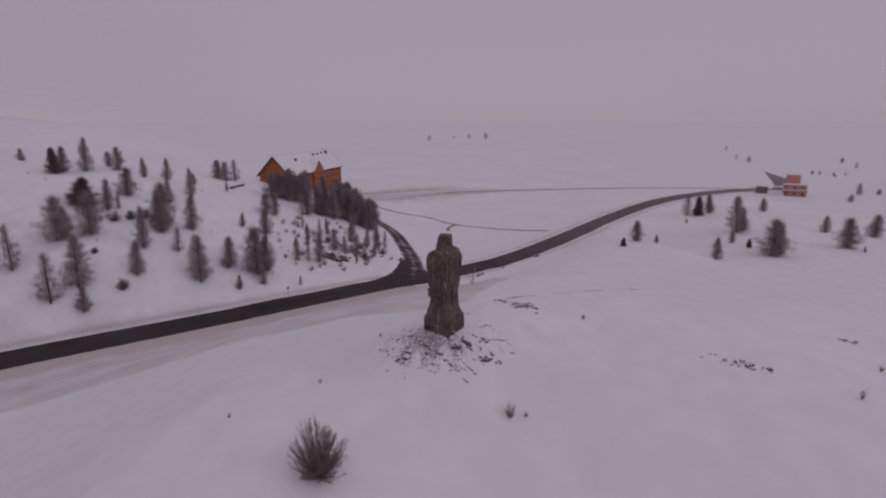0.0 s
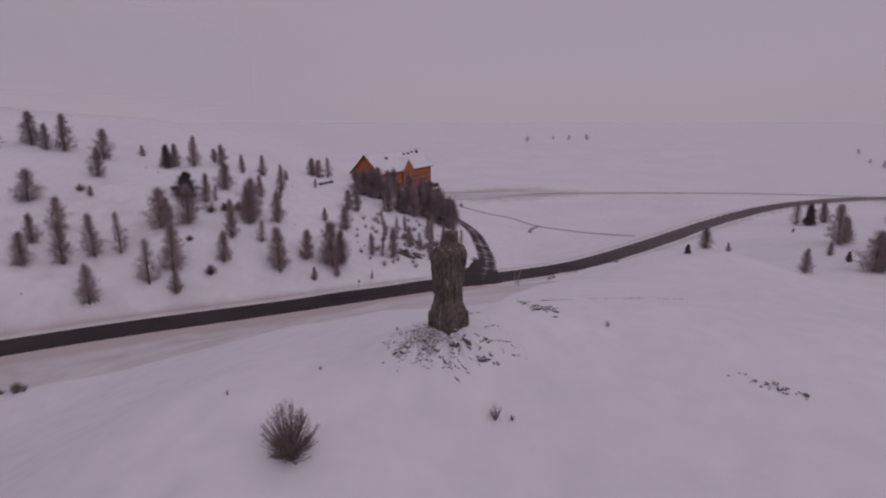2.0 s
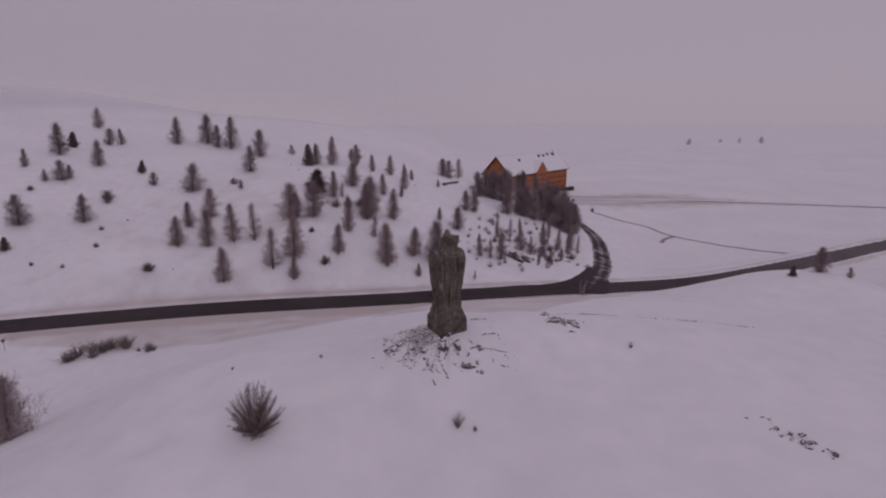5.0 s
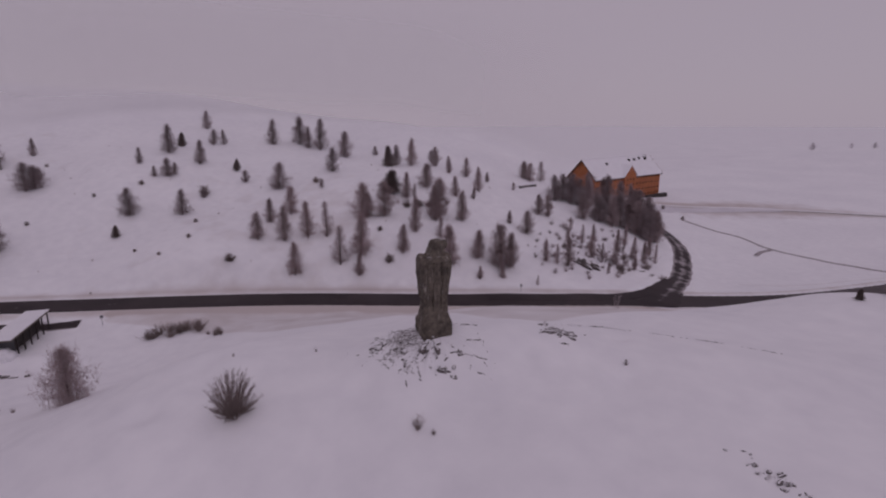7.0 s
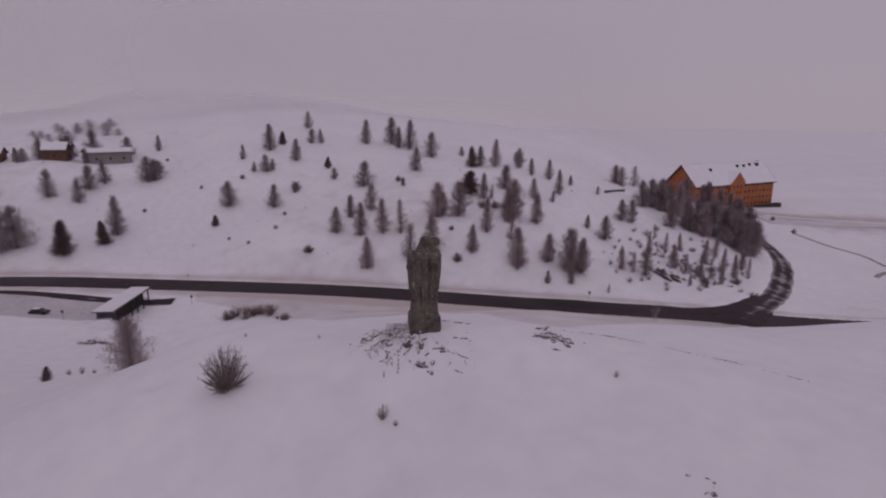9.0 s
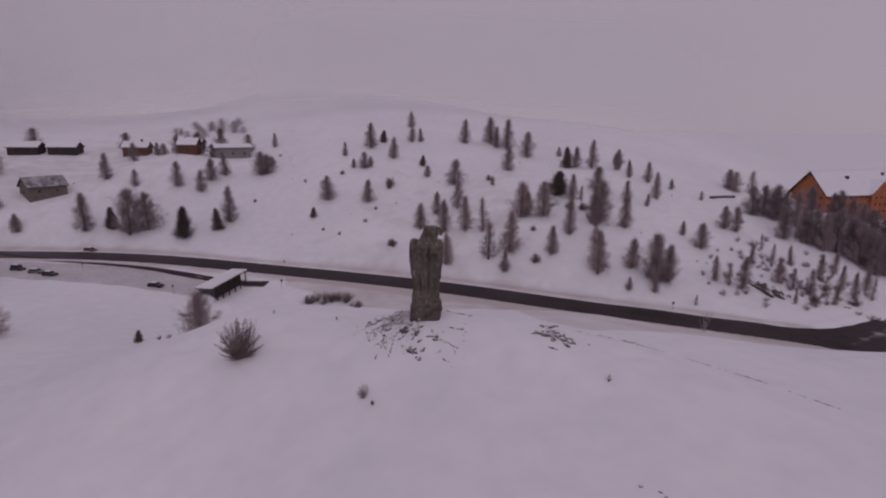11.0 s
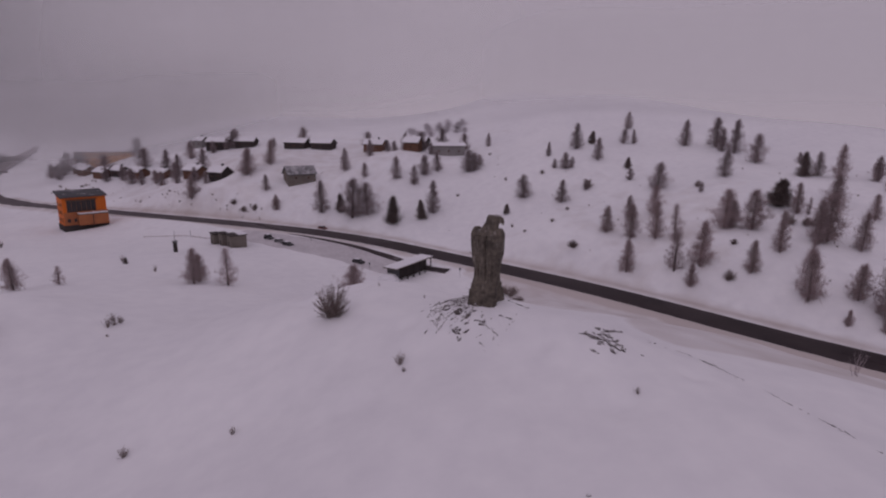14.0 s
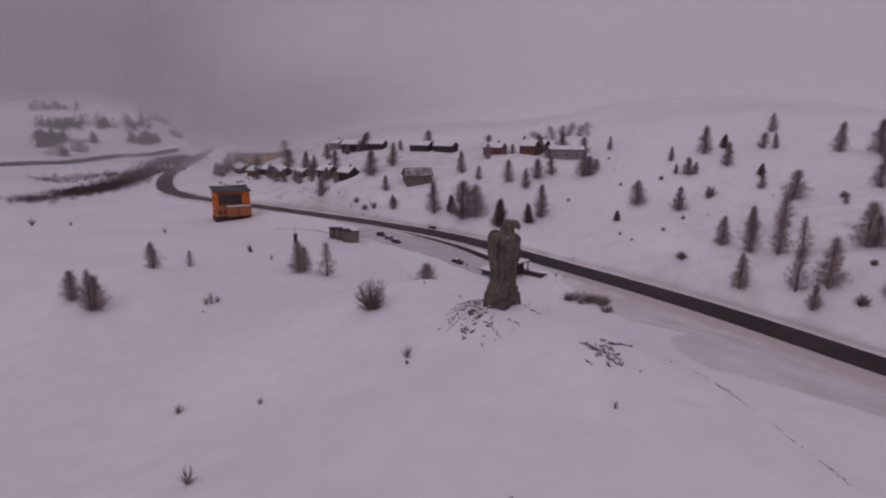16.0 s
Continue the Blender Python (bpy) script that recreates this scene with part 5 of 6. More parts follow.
# alder scrub down the bank below the far bend
random.seed(77)
scrub = Sticks()
SCRUB_LINE = spline([(-250, -246), (-280, -253), (-307, -260), (-349, -269), (-408, -289), (-480, -316), (-560, -350), (-620, -376)], 30)
for k in range(2600):
    f = random.random()
    if 0.03 < f < 0.22 and random.random() < 0.93:  # a gap of open snow
        continue
    x, y = SCRUB_LINE[int(f * (len(SCRUB_LINE) - 1))]
    x, y, h = x + random.gauss(0, 9), y + random.gauss(0, 9) - 4, random.uniform(4.0, 8.0)
    if k % 9 == 0:  # loose clumps up the bank
        x, y, h = random.uniform(-460, -350), 0, random.uniform(1.5, 3.0)
        y = -0.42 * (x + 400) - 318 + random.gauss(0, 12)
    z = gz(x, y)
    for _ in range(24):
        p = Vector((x + random.gauss(0, 1.1), y + random.gauss(0, 1.1), z + random.random() * h * 0.5))
        scrub.sliver(p, Vector((random.gauss(0, 0.6), random.gauss(0, 0.6), random.uniform(0.6, 2.5))), random.uniform(0.1, 0.25))
tagged(raw("alder_scrub", scrub.v, scrub.f, M_SCRUB), label="dense dark alder scrub on the bank below the road", category="scrub", kind="stuff")


# ---- buildings ----
def window(parent, proto, m):
    """A window unit: a frame with its pane under it. The first one is built, the others share its meshes."""
    if "frame" not in proto:
        w, h = proto["size"]
        bm = bmesh.new()
        for x0, z0, x1, z1 in ((-w / 2, 0, -w / 2 + 0.12, h), (w / 2 - 0.12, 0, w / 2, h), (-w / 2 + 0.12, 0, w / 2 - 0.12, 0.12), (-w / 2 + 0.12, h - 0.12, w / 2 - 0.12, h), (-0.05, 0.12, 0.05, h - 0.12)):
            box(bm, x0, -0.12, z0, x1, 0.05, z1)
        proto["frame"] = link_bm("window", bm, proto.get("material", M_BROWN))
        bm = bmesh.new()
        box(bm, -w / 2 + 0.12, -0.04, 0.12, w / 2 - 0.12, 0.03, h - 0.12)
        proto["pane"] = link_bm("pane", bm, M_GLASS)
        proto["frame"].parent, proto["frame"].matrix_basis = parent, m
        proto["pane"].parent = proto["frame"]
        return
    f = share("window", proto["frame"], parent, m)
    share("pane", proto["pane"], f, Matrix())


def gable_house(name, m, length, width, wall_h, rise, wall_m, label, over_hang=0.8, windows=True, floors=1, snow=0.35, category="house", roof_m=None, chimney=True, sink=3.0, win=(1.1, 1.3), every=3.0):
    """Ridge along local x; local -y is the long front."""
    house = empty(name, m, label=label, category=category)
    hl, hw = length / 2, width / 2
    bm = bmesh.new()
    prism(bm, [(-hw, -sink), (hw, -sink), (hw, wall_h), (0, wall_h + rise), (-hw, wall_h)], -hl, hl)
    wall = part("wall", bm, wall_m, house)
    ov, t = over_hang, 0.3
    slope = rise / hw
    bm = bmesh.new()
    prism(bm, [(-hw - ov, wall_h - ov * slope), (0, wall_h + rise), (hw + ov, wall_h - ov * slope), (hw + ov, wall_h - ov * slope + t), (0, wall_h + rise + t), (-hw - ov, wall_h - ov * slope + t)], -hl - ov, hl + ov)
    roof = part("roof", bm, roof_m or M_DARK, house)
    if snow:
        bm = bmesh.new()
        o2 = ov - 0.12
        b0 = t + 0.004
        prism(bm, [(-hw - o2, wall_h - o2 * slope + b0), (0, wall_h + rise + b0), (hw + o2, wall_h - o2 * slope + b0), (hw + o2 - 0.1, wall_h - o2 * slope + b0 + snow), (0, wall_h + rise + b0 + snow), (-hw - o2 + 0.1, wall_h - o2 * slope + b0 + snow)], -hl - o2, hl + o2)
        part("snow_layer", bm, M_ROOF_SNOW, roof, "snow lying on the roof")
    if chimney:
        bm = bmesh.new()
        box(bm, hl * 0.35, -0.45, wall_h + rise - 0.4, hl * 0.35 + 0.9, 0.45, wall_h + rise + 1.6)
        part("chimney", bm, M_SLATE, roof)
    if windows:
        proto = {"size": win}
        n = max(1, int((length - 1.2) / every))
        fh = wall_h / floors
        for fl in range(floors):
            for k in range(n):
                x = (k + 0.5 - n / 2) * (length - 1.0) / n
                window(wall, proto, pose(x, -hw, fl * fh + 0.32 * fh))
                window(wall, proto, pose(x, hw, fl * fh + 0.32 * fh, 0, 0, 180))
            g = max(1, int((width - 1.5) / every))
            for k in range(g):
                y = (k + 0.5 - g / 2) * (width - 1.2) / g
                window(wall, proto, pose(-hl, y, fl * fh + 0.32 * fh, 0, 0, -90))
                window(wall, proto, pose(hl, y, fl * fh + 0.32 * fh, 0, 0, 90))
    return house


def hotel():
    """A long four-storey hotel, shingled in orange larch, under one steep snowy roof."""
    length, width, wall_h, rise = 70.0, 18.6, 14.3, 9.8
    ax, ay = -97.7, 318.0
    head = math.degrees(math.atan2(66, 16.7))
    d = Vector((16.7, 66, 0)).normalized()
    c = Vector((ax, ay, 0)) + d * (length / 2 - 1.5) + Vector((0.97, -0.245, 0)) * 1.7
    h = gable_house("hotel", pose(c.x, c.y, -26.5, 0, 0, head), length, width, wall_h, rise, M_ORANGE, "large orange timber-clad hotel under a steep snowy roof", 1.2, True, 4, 0.45, "hotel", chimney=False, win=(1.05, 1.15), every=3.4, sink=5)
    wall, roof = [o for o in h.children if o.name.startswith("wall")][0], [o for o in h.children if o.name.startswith("roof")][0]
    # cross gables on the long front
    for x in (-1.0,):
        bm = bmesh.new()
        prism(bm, [(x - 6, 0), (x + 6, 0), (x + 6, wall_h + 0.4), (x, wall_h + 6.2), (x - 6, wall_h + 0.4)], -width / 2 - 1.4, -width / 2 + 5.2, "y")
        part("cross_gable", bm, M_ORANGE, wall)
        bm = bmesh.new()
        prism(bm, [(x - 6.9, wall_h - 0.4), (x, wall_h + 6.2), (x + 6.9, wall_h - 0.4), (x + 6.9, wall_h), (x, wall_h + 6.65), (x - 6.9, wall_h)], -width / 2 - 2.0, -width / 2 + 5.4, "y")
        part("gable_roof", bm, M_ROOF_SNOW, roof, "snow-covered gable roof")
        panes = {"size": (1.05, 1.15)}
        for z in (1.2, 4.7, 8.2, 11.6):
            for dx in (-3.2, 0.0, 3.2):
                window(wall, panes, pose(x + dx, -width / 2 - 1.4, z))
    # dormers and chimneys near the ridge
    for x, y, s in ((-16, -3.2, 1.4), (9, -2.0, 1.3), (15, -2.0, 1.3), (21, -1.5, 1.3), (27.5, -1.5, 2.0), (31, 0.5, 1.6)):
        z = wall_h + rise - abs(y) * rise / (width / 2)
        bm = bmesh.new()
        box(bm, x - s / 2, y - s / 2, z - 1.5, x + s / 2, y + s / 2, z + 1.3)
        box(bm, x - s / 2 - 0.15, y - s / 2 - 0.15, z + 1.3, x + s / 2 + 0.15, y + s / 2 + 0.15, z + 1.5)
        part("chimney", bm, M_DARK, roof)
    bm = bmesh.new()
    box(bm, -length / 2 - 1.1, -0.3, wall_h + rise + 0.5, length / 2 + 1.1, 0.3, wall_h + rise + 0.95)
    part("ridge_cap", bm, M_ROOF_SNOW, roof, "low snowy ridge cap")
    for x0 in (-length / 2 - 1.26, length / 2 + 1.1):
        for sy in (-1, 1):
            bm = bmesh.new()
            prism(bm, [(sy * (width / 2 + 1.2), wall_h - 1.4), (0, wall_h + rise - 0.1), (0, wall_h + rise + 0.75), (sy * (width / 2 + 1.2), wall_h - 0.55)], x0, x0 + 0.16)
            part("verge_board", bm, M_BROWN, roof)
    bm = bmesh.new()
    box(bm, -length / 2 - 0.4, -width / 2 - 5.0, -5, length / 2 + 2, -width / 2 - 2.4, 1.2)
    part("terrace", bm, M_DARK, h, "dark terrace wall")


hotel()


def orange_house():
    """A tall cube-like block in vivid orange with a shed roof, a glazed band and a snowy balcony."""
    h = empty("orange_guesthouse", pose(-203, -92, gz(-198, -88) - 0.3, 0, 0, 128) @ Matrix.Diagonal((0.9, 0.9, 0.93, 1)), label="vivid orange block building with shed roof and snowy balcony", category="house")
    bm = bmesh.new()
    prism(bm, [(-6, -3), (6, -3), (6, 16.8), (-6, 15.4)], -9, 9)
    wall = part("wall", bm, M_VIVID, h)
    bm = bmesh.new()
    prism(bm, [(-7.4, 15.3), (7.2, 17.0), (7.2, 17.5), (-7.4, 15.8)], -10, 9.6)
    roof = part("roof", bm, M_BITUMEN, h, "dark shed roof dusted with snow")
    bm = bmesh.new()
    box(bm, -9.3, -6.3, -3, 9.3, 6.3, 2.6)
    part("base", bm, M_DARK, h, "dark base storey")
    proto = {"size": (1.95, 5.2)}
    for k in range(6):
        window(wall, proto, pose(-6.4 + 2.0 * k, -6, 8.5))
    bm = bmesh.new()
    box(bm, -7.6, -6.45, 13.75, 5.0, -6.004, 14.3)
    part("lintel", bm, M_BROWN, wall, "brown timber lintel over the glazed band")
    # lower front in a deeper orange than the wall, shade put into the colour
    bm = bmesh.new()
    box(bm, -8.9, -6.05, 2.6, 0.2, -6.004, 8.4)
    part("cladding", bm, M_ORANGE, wall, "timber cladding, its orange dulled to paint in shade")
    small = {"size": (1.3, 1.6)}
    for x in (-7, -4.4, -1.8):
        window(wall, small, pose(x, -6.06, 4.0))
    for y in (-3.5, 0, 3.5):
        for z in (4.0, 7.5, 11.0):
            window(wall, small, pose(-9, y, z, 0, 0, -90))
            window(wall, small, pose(9, y, z, 0, 0, 90))
    bm = bmesh.new()
    box(bm, -3.5, -9.0, 7.4, 8.9, -6.1, 7.8)
    slab = part("balcony", bm, M_CONCRETE, h, "broad balcony covered with snow")
    bm = bmesh.new()
    box(bm, -3.4, -8.9, 7.804, 8.8, -6.1, 8.4, 0.12)
    part("snow_layer", bm, M_ROOF_SNOW, slab)
    # boards below the slab darkened in colour for the balcony's shade
    bm = bmesh.new()
    box(bm, -3.4, -8.8, 2.6, 8.9, -6.4, 7.4)
    part("front_panel", bm, M_ORANGE, h, "boards under the balcony, its shade put into their dull orange")
    bm = bmesh.new()
    box(bm, 2.2, -8.96, 2.6, 2.5, -8.804, 7.4)
    part("post", bm, M_DARK, h)
    for x0, x1 in ((-3.5, 2.4), (3.0, 8.9)):
        bm = bmesh.new()
        box(bm, x0, -8.98, 8.41, x1, -8.88, 9.1, 0.02)
        part("railing", bm, M_ORANGE, h, "orange board railing")


orange_house()


def shelter():
    """A long low shelter with a flat snowy roof, open on one side."""
    d = Vector((-16, 12.5, 0))
    h = empty("bus_shelter", pose(-114.2, 46.0, -27.0, 0, 0, math.degrees(math.atan2(d.y, d.x))), label="long low roadside shelter with flat snowy roof", category="shelter")
    bm = bmesh.new()
    box(bm, -9.6, -2.6, 3.0, 10.4, 2.4, 3.25)
    roof = part("roof", bm, M_CONCRETE, h)
    bm = bmesh.new()
    box(bm, -9.5, -2.5, 3.254, 10.3, 2.3, 3.45, 0.08)
    part("snow_layer", bm, M_ROOF_SNOW, roof, "snow on the flat roof")
    bm = bmesh.new()
    box(bm, -8.0, 1.9, -1.5, 9.8, 2.2, 3.0)
    part("back_wall", bm, M_GREY, h)
    bm = bmesh.new()
    box(bm, -8.0, -2.2, -1.5, -7.7, 1.9, 3.0)
    part("end_wall", bm, M_SLATE, h, "slate-grey end wall")
    for k in range(6):
        bm = bmesh.new()
        box(bm, -6.4 + 3.2 * k, -2.2, -1.5, -6.15 + 3.2 * k, -1.95, 3.0)
        part("post", bm, M_DARK, h)
    bm = bmesh.new()
    box(bm, -7.7, -0.4, -1.5, 9.8, -0.2, 3.0)
    part("inner_wall", bm, M_DARK, h, "dark timber inner wall")
    bm = bmesh.new()
    prism(bm, [(-3.6, -1.5), (3.6, -1.5), (2.6, 0.9), (0.4, 1.7), (-2.2, 1.3)], -12.5, -8.1)
    bmesh.ops.bevel(bm, geom=list(bm.edges), offset=0.6, segments=3, affect="EDGES")
    part("snow_bank", bm, M_ROOF_SNOW, h, "snow banked up against the end wall", True)


shelter()


def cabin_block(x, y, turn, w, d, h):
    c = empty("utility_cabin", pose(x, y, gz(x, y), 0, 0, turn), label="small flat-roofed grey-brown utility cabin in snow", category="cabin", group="utility cabins")
    bm = bmesh.new()
    box(bm, -w / 2, -d / 2, -1.5, w / 2, d / 2, h, 0.06)
    wall = part("wall", bm, M_CONCRETE, c)
    bm = bmesh.new()
    box(bm, -w / 2 - 0.25, -d / 2 - 0.25, h + 0.004, w / 2 + 0.25, d / 2 + 0.25, h + 0.3)
    roof = part("roof", bm, M_DARK, c)
    bm = bmesh.new()
    box(bm, -w / 2 - 0.15, 0.1, h + 0.304, w / 2 + 0.15, d / 2 + 0.15, h + 0.5, 0.08)
    part("snow_layer", bm, M_ROOF_SNOW, roof)
    bm = bmesh.new()
    box(bm, -0.5, -d / 2 - 0.06, 0, 0.5, -d / 2 - 0.004, 2.0)
    part("door", bm, M_DARK, wall)


cabin_block(-153.5, -21.5, 30, 4.2, 4.5, 3.9)
cabin_block(-149.5, -17.5, 30, 4.0, 4.5, 4.4)
cabin_block(-145.5, -13.0, 30, 4.8, 5.5, 4.3)


def car(x, y, turn, paint, label, van=False):
    c = empty("car", pose(x, y, gz(x, y) + 0.02, 0, 0, turn), label=label, category="car", group="parked cars")
    hgt = 1.95 if van else 1.48
    bm = bmesh.new()
    prism(bm, [(-2.15, 0.3), (2.15, 0.3), (2.2, 0.65), (2.1, 0.85), (1.2, 0.98), (-1.95, 1.0), (-2.2, 0.8)], -0.88, 0.88, "y")
    bmesh.ops.bevel(bm, geom=list(bm.edges), offset=0.07, segments=2, affect="EDGES")
    body = part("body", bm, paint, c)
    bm = bmesh.new()
    prism(bm, [(-1.9, 0.99), (1.15, 0.97), (0.45, hgt - 0.06), (-1.5, hgt - 0.06)], -0.78, 0.78, "y")
    part("glazing", bm, M_GLASS, c, "dark car windows")
    bm = bmesh.new()
    prism(bm, [(-1.55, hgt - 0.056), (0.48, hgt - 0.056), (0.3, hgt), (-1.4, hgt)], -0.76, 0.76, "y")
    part("roof", bm, paint, c)
    for sx in (-1.35, 1.4):
        for sy in (-0.8, 0.8):
            bm = bmesh.new()
            bmesh.ops.create_cone(bm, cap_ends=True, segments=16, radius1=0.33, radius2=0.33, depth=0.22, matrix=pose(sx, sy, 0.33, 90))
            part("wheel", bm, M_TYRE, c)
    bm = bmesh.new()
    prism(bm, [(-1.45, hgt + 0.004), (0.3, hgt + 0.004), (0.2, hgt + 0.07), (-1.35, hgt + 0.07)], -0.7, 0.7, "y")
    part("snow_layer", bm, M_ROOF_SNOW, c, "thin snow on the car roof")


car(-126.5, 30.2, 52, M_CAR_BLACK, "black parked car on the snowy car park")
car(-161, -5, 48, M_CAR_BLACK, "dark parked van with snow on its roof", True)
car(-154.5, 0.2, 60, M_CAR_GREY, "grey parked car dusted with snow")
car(-150, 3.8, 50, M_CAR_BLACK, "black parked car near the cabins")
car(-181, 13.3, 46, M_CAR_RED, "dull red car beside the road")


def hamlet(rows):
    for x, y, turn, ln, wd, wh, rs, mat, label in rows:
        gable_house("house", pose(x, y, gz(x, y), 0, 0, turn), ln, wd, wh, rs, mat, label, 0.7, True, 1 if wh < 5 else 2, 0.0 if "slate" in label else 0.35, "house", chimney=9 < ln < 13, roof_m=M_SLATE if "slate" in label else M_SHINGLE, win=(0.9, 1.0), every=4.2)


hamlet([
    (-225, -1.5, 116, 13.5, 8, 3.8, 3.2, M_CONCRETE, "grey stone barn with a snowy slate roof"),
    (-243, 73.5, 92, 17, 8, 4.6, 1.3, M_GREY, "pale grey house under a flat snowy roof"),
    (-243, 55, 65, 8, 7, 4.4, 2.4, M_BROWN, "brown timber chalet with snowy roof"),
    (-285, 35, 65, 12, 7, 4.0, 2.4, M_BROWN, "low brown timber house, its roof under snow"),
    (-278, 60, 65, 12, 7, 4.0, 2.2, M_DARK, "dark timber house, its roof under snow"),
    (-331, -50, 78, 13, 7, 3.6, 2.2, M_DARK, "low dark timber house, its roof under snow"),
    (-310, -14, 63, 15, 7, 3.6, 2.2, M_DARK, "low dark timber row house, its roof under snow"),
    (-302, 3, 63, 14, 7, 3.6, 2.2, M_DARK, "low dark timber row house, its roof under snow"),
    (-335, -68, 75, 15, 8, 4.6, 2.4, M_DARK, "dark timber house with snowy roof"),
    (-350, -85, 60, 10, 7, 4.2, 2.4, M_GREY, "grey house behind larches"),
])
hamlet([
    (-244, -44, 55, 10, 7, 3.8, 2.6, M_DARK, "dark timber chalet with snowy roof"),
    (-256, -60, 55, 11, 7, 3.4, 2.4, M_BROWN, "brown timber chalet with snowy roof"),
    (-288, -88, 50, 10, 7, 3.0, 2.0, M_BROWN, "brown timber chalet with snowy roof"),
    (-303, -108, 48, 13, 7, 3.2, 2.2, M_BROWN, "brown timber house with snowy roof"),
    (-345, -158, 45, 13, 8, 3.2, 2.2, M_BROWN, "brown house with thick snow on the roof"),
    (-360, -168, 45, 14, 8, 3.4, 2.4, M_BROWN, "brown house with thick snow on the roof"),
    (-321, -136, 50, 13, 8, 3.2, 2.4, M_BROWN, "brown timber house with thick snow on the roof"),
    (-316, -124, 50, 11, 7, 3.2, 2.2, M_DARK, "dark timber chalet with snowy roof"),
    (-408, -208, 47, 26, 8, 3.4, 2.0, M_DARK, "dark timber chalet with snowy roof"),
    (-378, -160, 112, 38, 12, 8.5, 2.6, M_OCHRE, "large ochre lodge with a snowy roof"),
])


def lift_station():
    """A small group at the road: an orange block, a long snowy shed roof and a dark garage."""
    h = empty("roadside_inn", pose(226, 356, gz(226, 356) - 0.2, 0, 0, -32), label="orange roadside inn with slanting snowy roofs", category="house")
    bm = bmesh.new()
    box(bm, -5, -5, -3, 8, 5, 7.5)
    wall = part("wall", bm, M_INN, h)
    bm = bmesh.new()
    box(bm, -4, -2, 7.5, 4, 6, 13.5)
    part("tower", bm, M_INN, h)
    bm = bmesh.new()
    box(bm, -5.4, -5.4, 7.504, 8.4, -2.1, 8.1, 0.15)
    part("roof", bm, M_ROOF_SNOW, h, "snowy flat roof")
    bm = bmesh.new()
    prism(bm, [(-17, 14.6), (-4.0, 10.6), (-4.0, 6.4), (-9.5, 5.6)], 2, 3.2, "y")
    part("side_roof", bm, M_GREY, h, "grey slanting roof of the side wing")
    bm = bmesh.new()
    box(bm, -11, -1, -3, -5.2, 6, 4.6)
    part("side_wing", bm, M_CONCRETE, h)
    bm = bmesh.new()
    box(bm, -11.3, -1.4, 4.604, -5.3, 6.3, 5.4, 0.3)
    part("wing_snow", bm, M_ROOF_SNOW, h, "thick snow on the side wing")
    bm = bmesh.new()
    box(bm, -5.6, -6.4, 3.3, 8.6, -5.05, 3.9)
    balcony = part("balcony", bm, M_BROWN, h)
    bm = bmesh.new()
    box(bm, -5.5, -6.3, 3.904, 8.5, -5.05, 4.35, 0.1)
    part("snow_layer", bm, M_ROOF_SNOW, balcony, "snow along the balcony")
    bm = bmesh.new()
    box(bm, -4.4, -2.4, 13.504, 4.4, 6.4, 13.9, 0.1)
    part("tower_roof", bm, M_ROOF_SNOW, h, "snowy flat tower roof")
    proto = {"size": (1.5, 1.6)}
    for x in (-3, 1.5, 6):
        for z in (0.9, 5.2):
            window(wall, proto, pose(x, -5, z))
    bm = bmesh.new()
    box(bm, -20.5, 2, -2, -13.8, 9, 4.6)
    part("garage", bm, M_DARK, h, "dark open garage")
    bm = bmesh.new()
    box(bm, -20.9, 1.6, 4.604, -13.4, 9.4, 5.1, 0.15)
    part("garage_roof", bm, M_ROOF_SNOW, h, "snow on the garage roof")
    for k in range(3):
        bm = bmesh.new()
        box(bm, -13 + k, -10 + 2.6 * k, -2, -3.6 - 0.8 * k, -7.9 + 2.6 * k, 0.9 + 1.3 * k, 0.45)
        part("snow_bank", bm, M_ROOF_SNOW, h, "heap of ploughed snow")


lift_station()


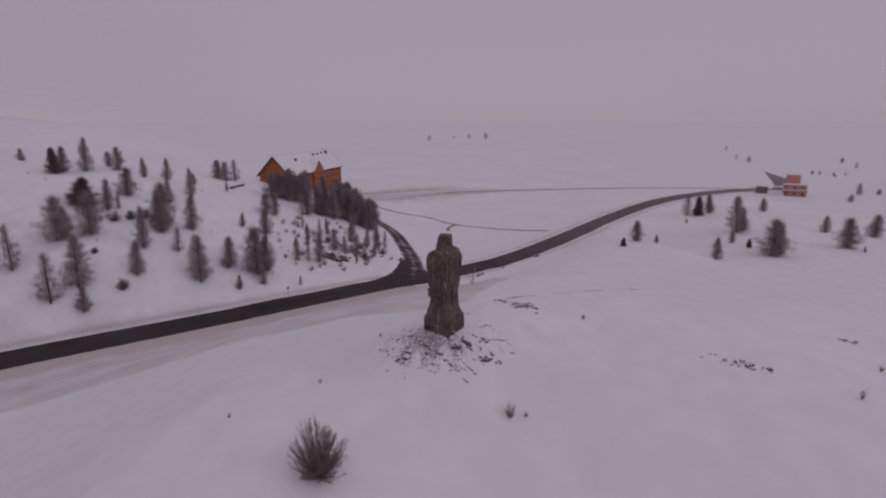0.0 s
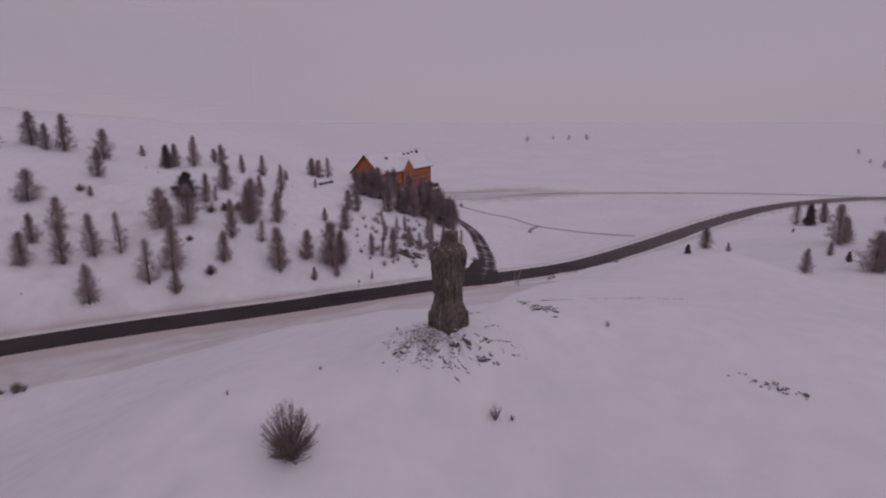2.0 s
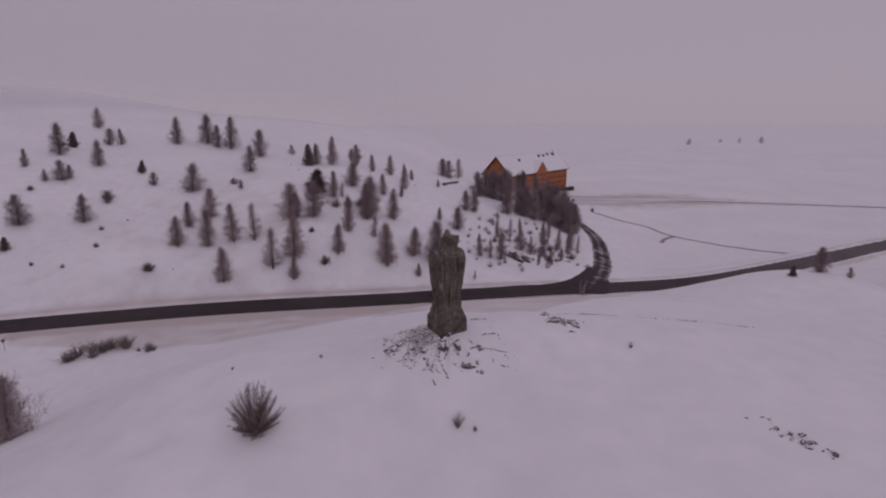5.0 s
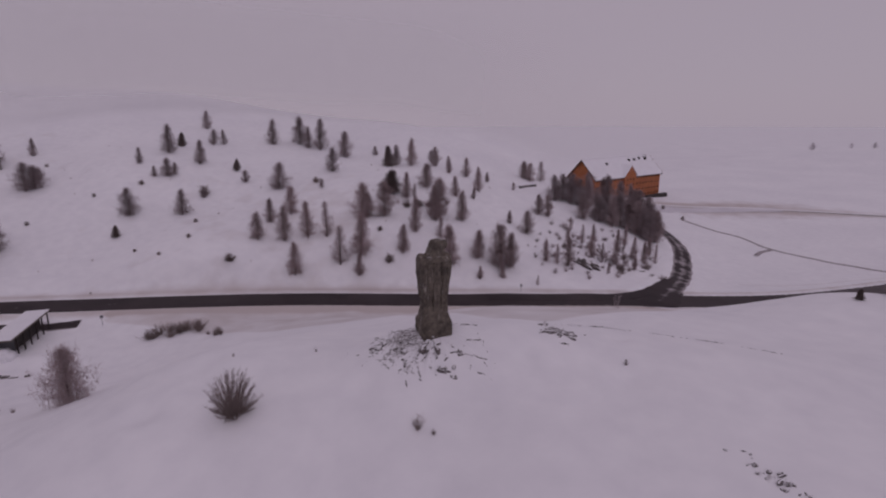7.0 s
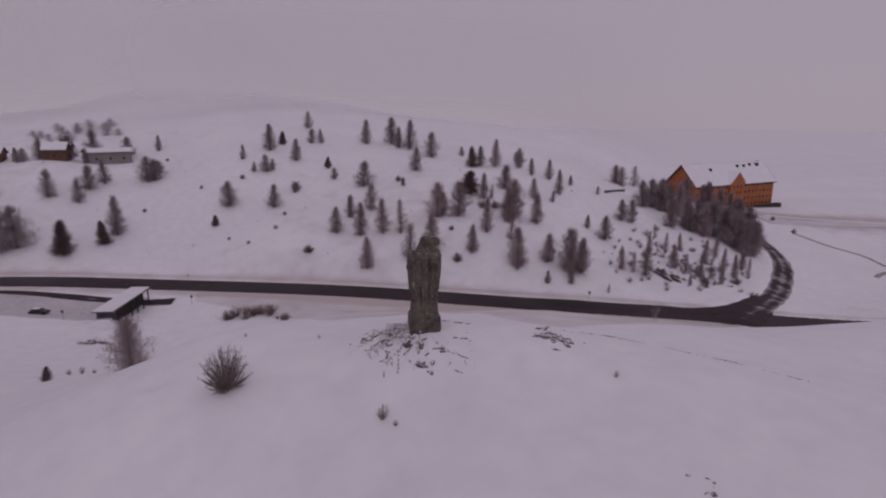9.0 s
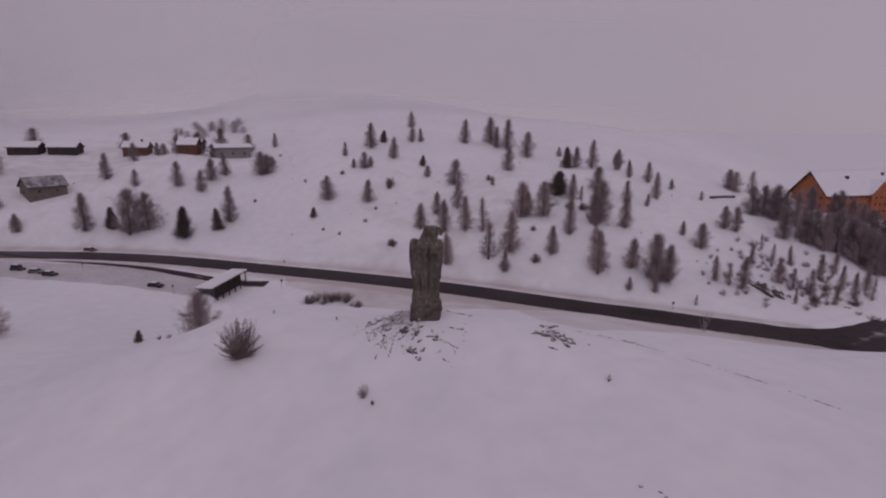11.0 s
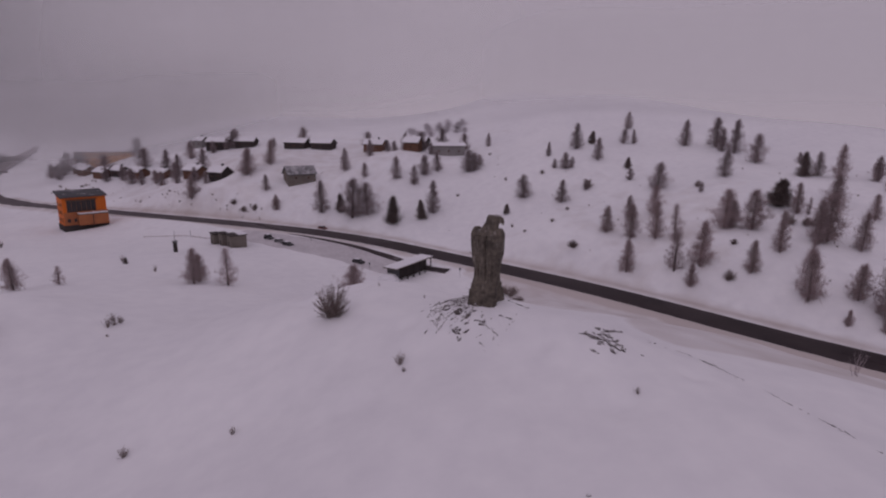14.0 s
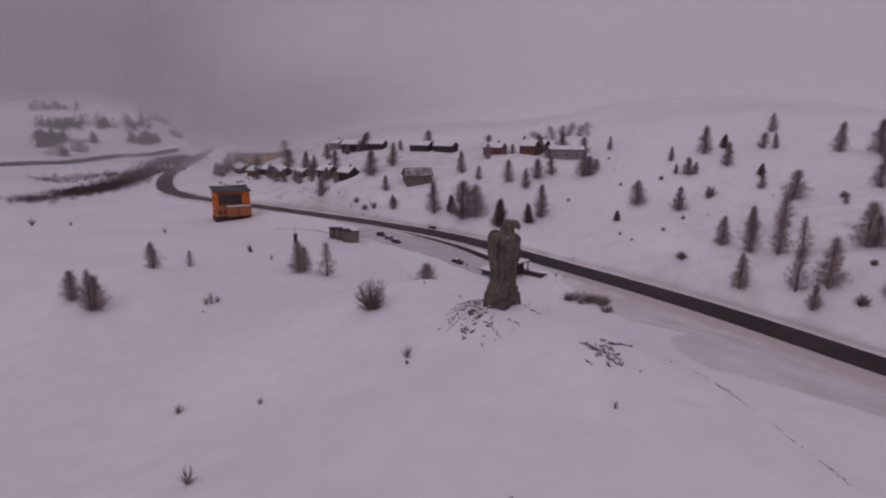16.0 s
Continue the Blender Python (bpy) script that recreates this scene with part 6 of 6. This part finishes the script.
def mast_box(x, y, turn):
    b = empty("equipment_box", pose(x, y, gz(x, y), 0, 0, turn), label="dark equipment box with a thin mast standing in snow", category="box")
    bm = bmesh.new()
    box(bm, -0.75, -0.6, -0.6, 0.75, 0.6, 3.2, 0.12)
    body = part("body", bm, M_DARK, b)
    bm = bmesh.new()
    prism(bm, [(-0.8, 3.204), (0.8, 3.204), (0.55, 3.7), (-0.55, 3.7)], -0.9, 0.9)
    part("cap", bm, M_SLATE, b)
    bm = bmesh.new()
    box(bm, -0.5, -0.64, 0.3, 0.5, -0.604, 2.4)
    part("door", bm, M_METAL, body, "dull metal door")
    bm = bmesh.new()
    bmesh.ops.create_cone(bm, cap_ends=True, segments=8, radius1=0.09, radius2=0.06, depth=3.0, matrix=Matrix.Translation((0, 0, 5.2)))
    part("mast", bm, M_METAL, b)


mast_box(-126.5, -27, 20)


def road_sign(x, y, turn, h=2.6):
    r = empty("road_sign", pose(x, y, gz(x, y), 0, 0, turn), label="small roadside sign on a thin metal pole", category="sign", group="road signs")
    bm = bmesh.new()
    bmesh.ops.create_cone(bm, cap_ends=True, segments=8, radius1=0.05, radius2=0.05, depth=h + 0.5, matrix=Matrix.Translation((0, 0, h / 2 - 0.25)))
    part("pole", bm, M_METAL, r)
    bm = bmesh.new()
    box(bm, -0.35, -0.07, h - 0.75, 0.35, -0.045, h - 0.05, 0.01)
    part("plate", bm, M_METAL, r)


for rx, ry, rt in ((-119, 34, 60), (-112, 62, 60), (-152, 12, 40), (-168, -36, 40), (-43, 146, 60)):
    road_sign(rx, ry, rt)


def stone_wall():
    tilt = math.atan((gz(-86.3, 238) - gz(-84.7, 220)) / 18.0)
    w = empty("stone_wall", pose(-85.5, 229, gz(-85.5, 229) - 0.2, 0, 0, 95) @ Matrix.Rotation(-tilt, 4, "Y"), label="low dry stone wall capped with snow", category="wall")
    bm = bmesh.new()
    box(bm, -9, -0.5, -1.5, 9, 0.5, 0.9, 0.12)
    part("masonry", bm, M_ROCK, w)
    bm = bmesh.new()
    box(bm, -8.9, -0.46, 0.904, 8.9, 0.46, 1.25, 0.15)
    part("snow_layer", bm, M_ROOF_SNOW, w)


stone_wall()


# posts and rails added to draw the dark shadow line of a track
def shadow_line_fence():
    f = empty("fence", pose(0, 0, 0), label="added low fence in place of a thin shadow line in the snow", category="fence")
    line = spline([(-170, -54), (-169, -38), (-163, -27)], 4)
    for x, y in line:
        bm = bmesh.new()
        box(bm, x - 0.05, y - 0.05, gz(x, y) - 0.4, x + 0.05, y + 0.05, gz(x, y) + 0.7)
        part("post", bm, M_BROWN, f)
    for p, q in zip(line[:-1], line[1:]):
        k = Sticks()
        k.stick([Vector((p[0], p[1], gz(*p) + 0.45)), Vector((q[0], q[1], gz(*q) + 0.45))], [0.07, 0.07], 4)
        part_ob = raw("rail", k.v, k.f, M_BROWN, f)


shadow_line_fence()
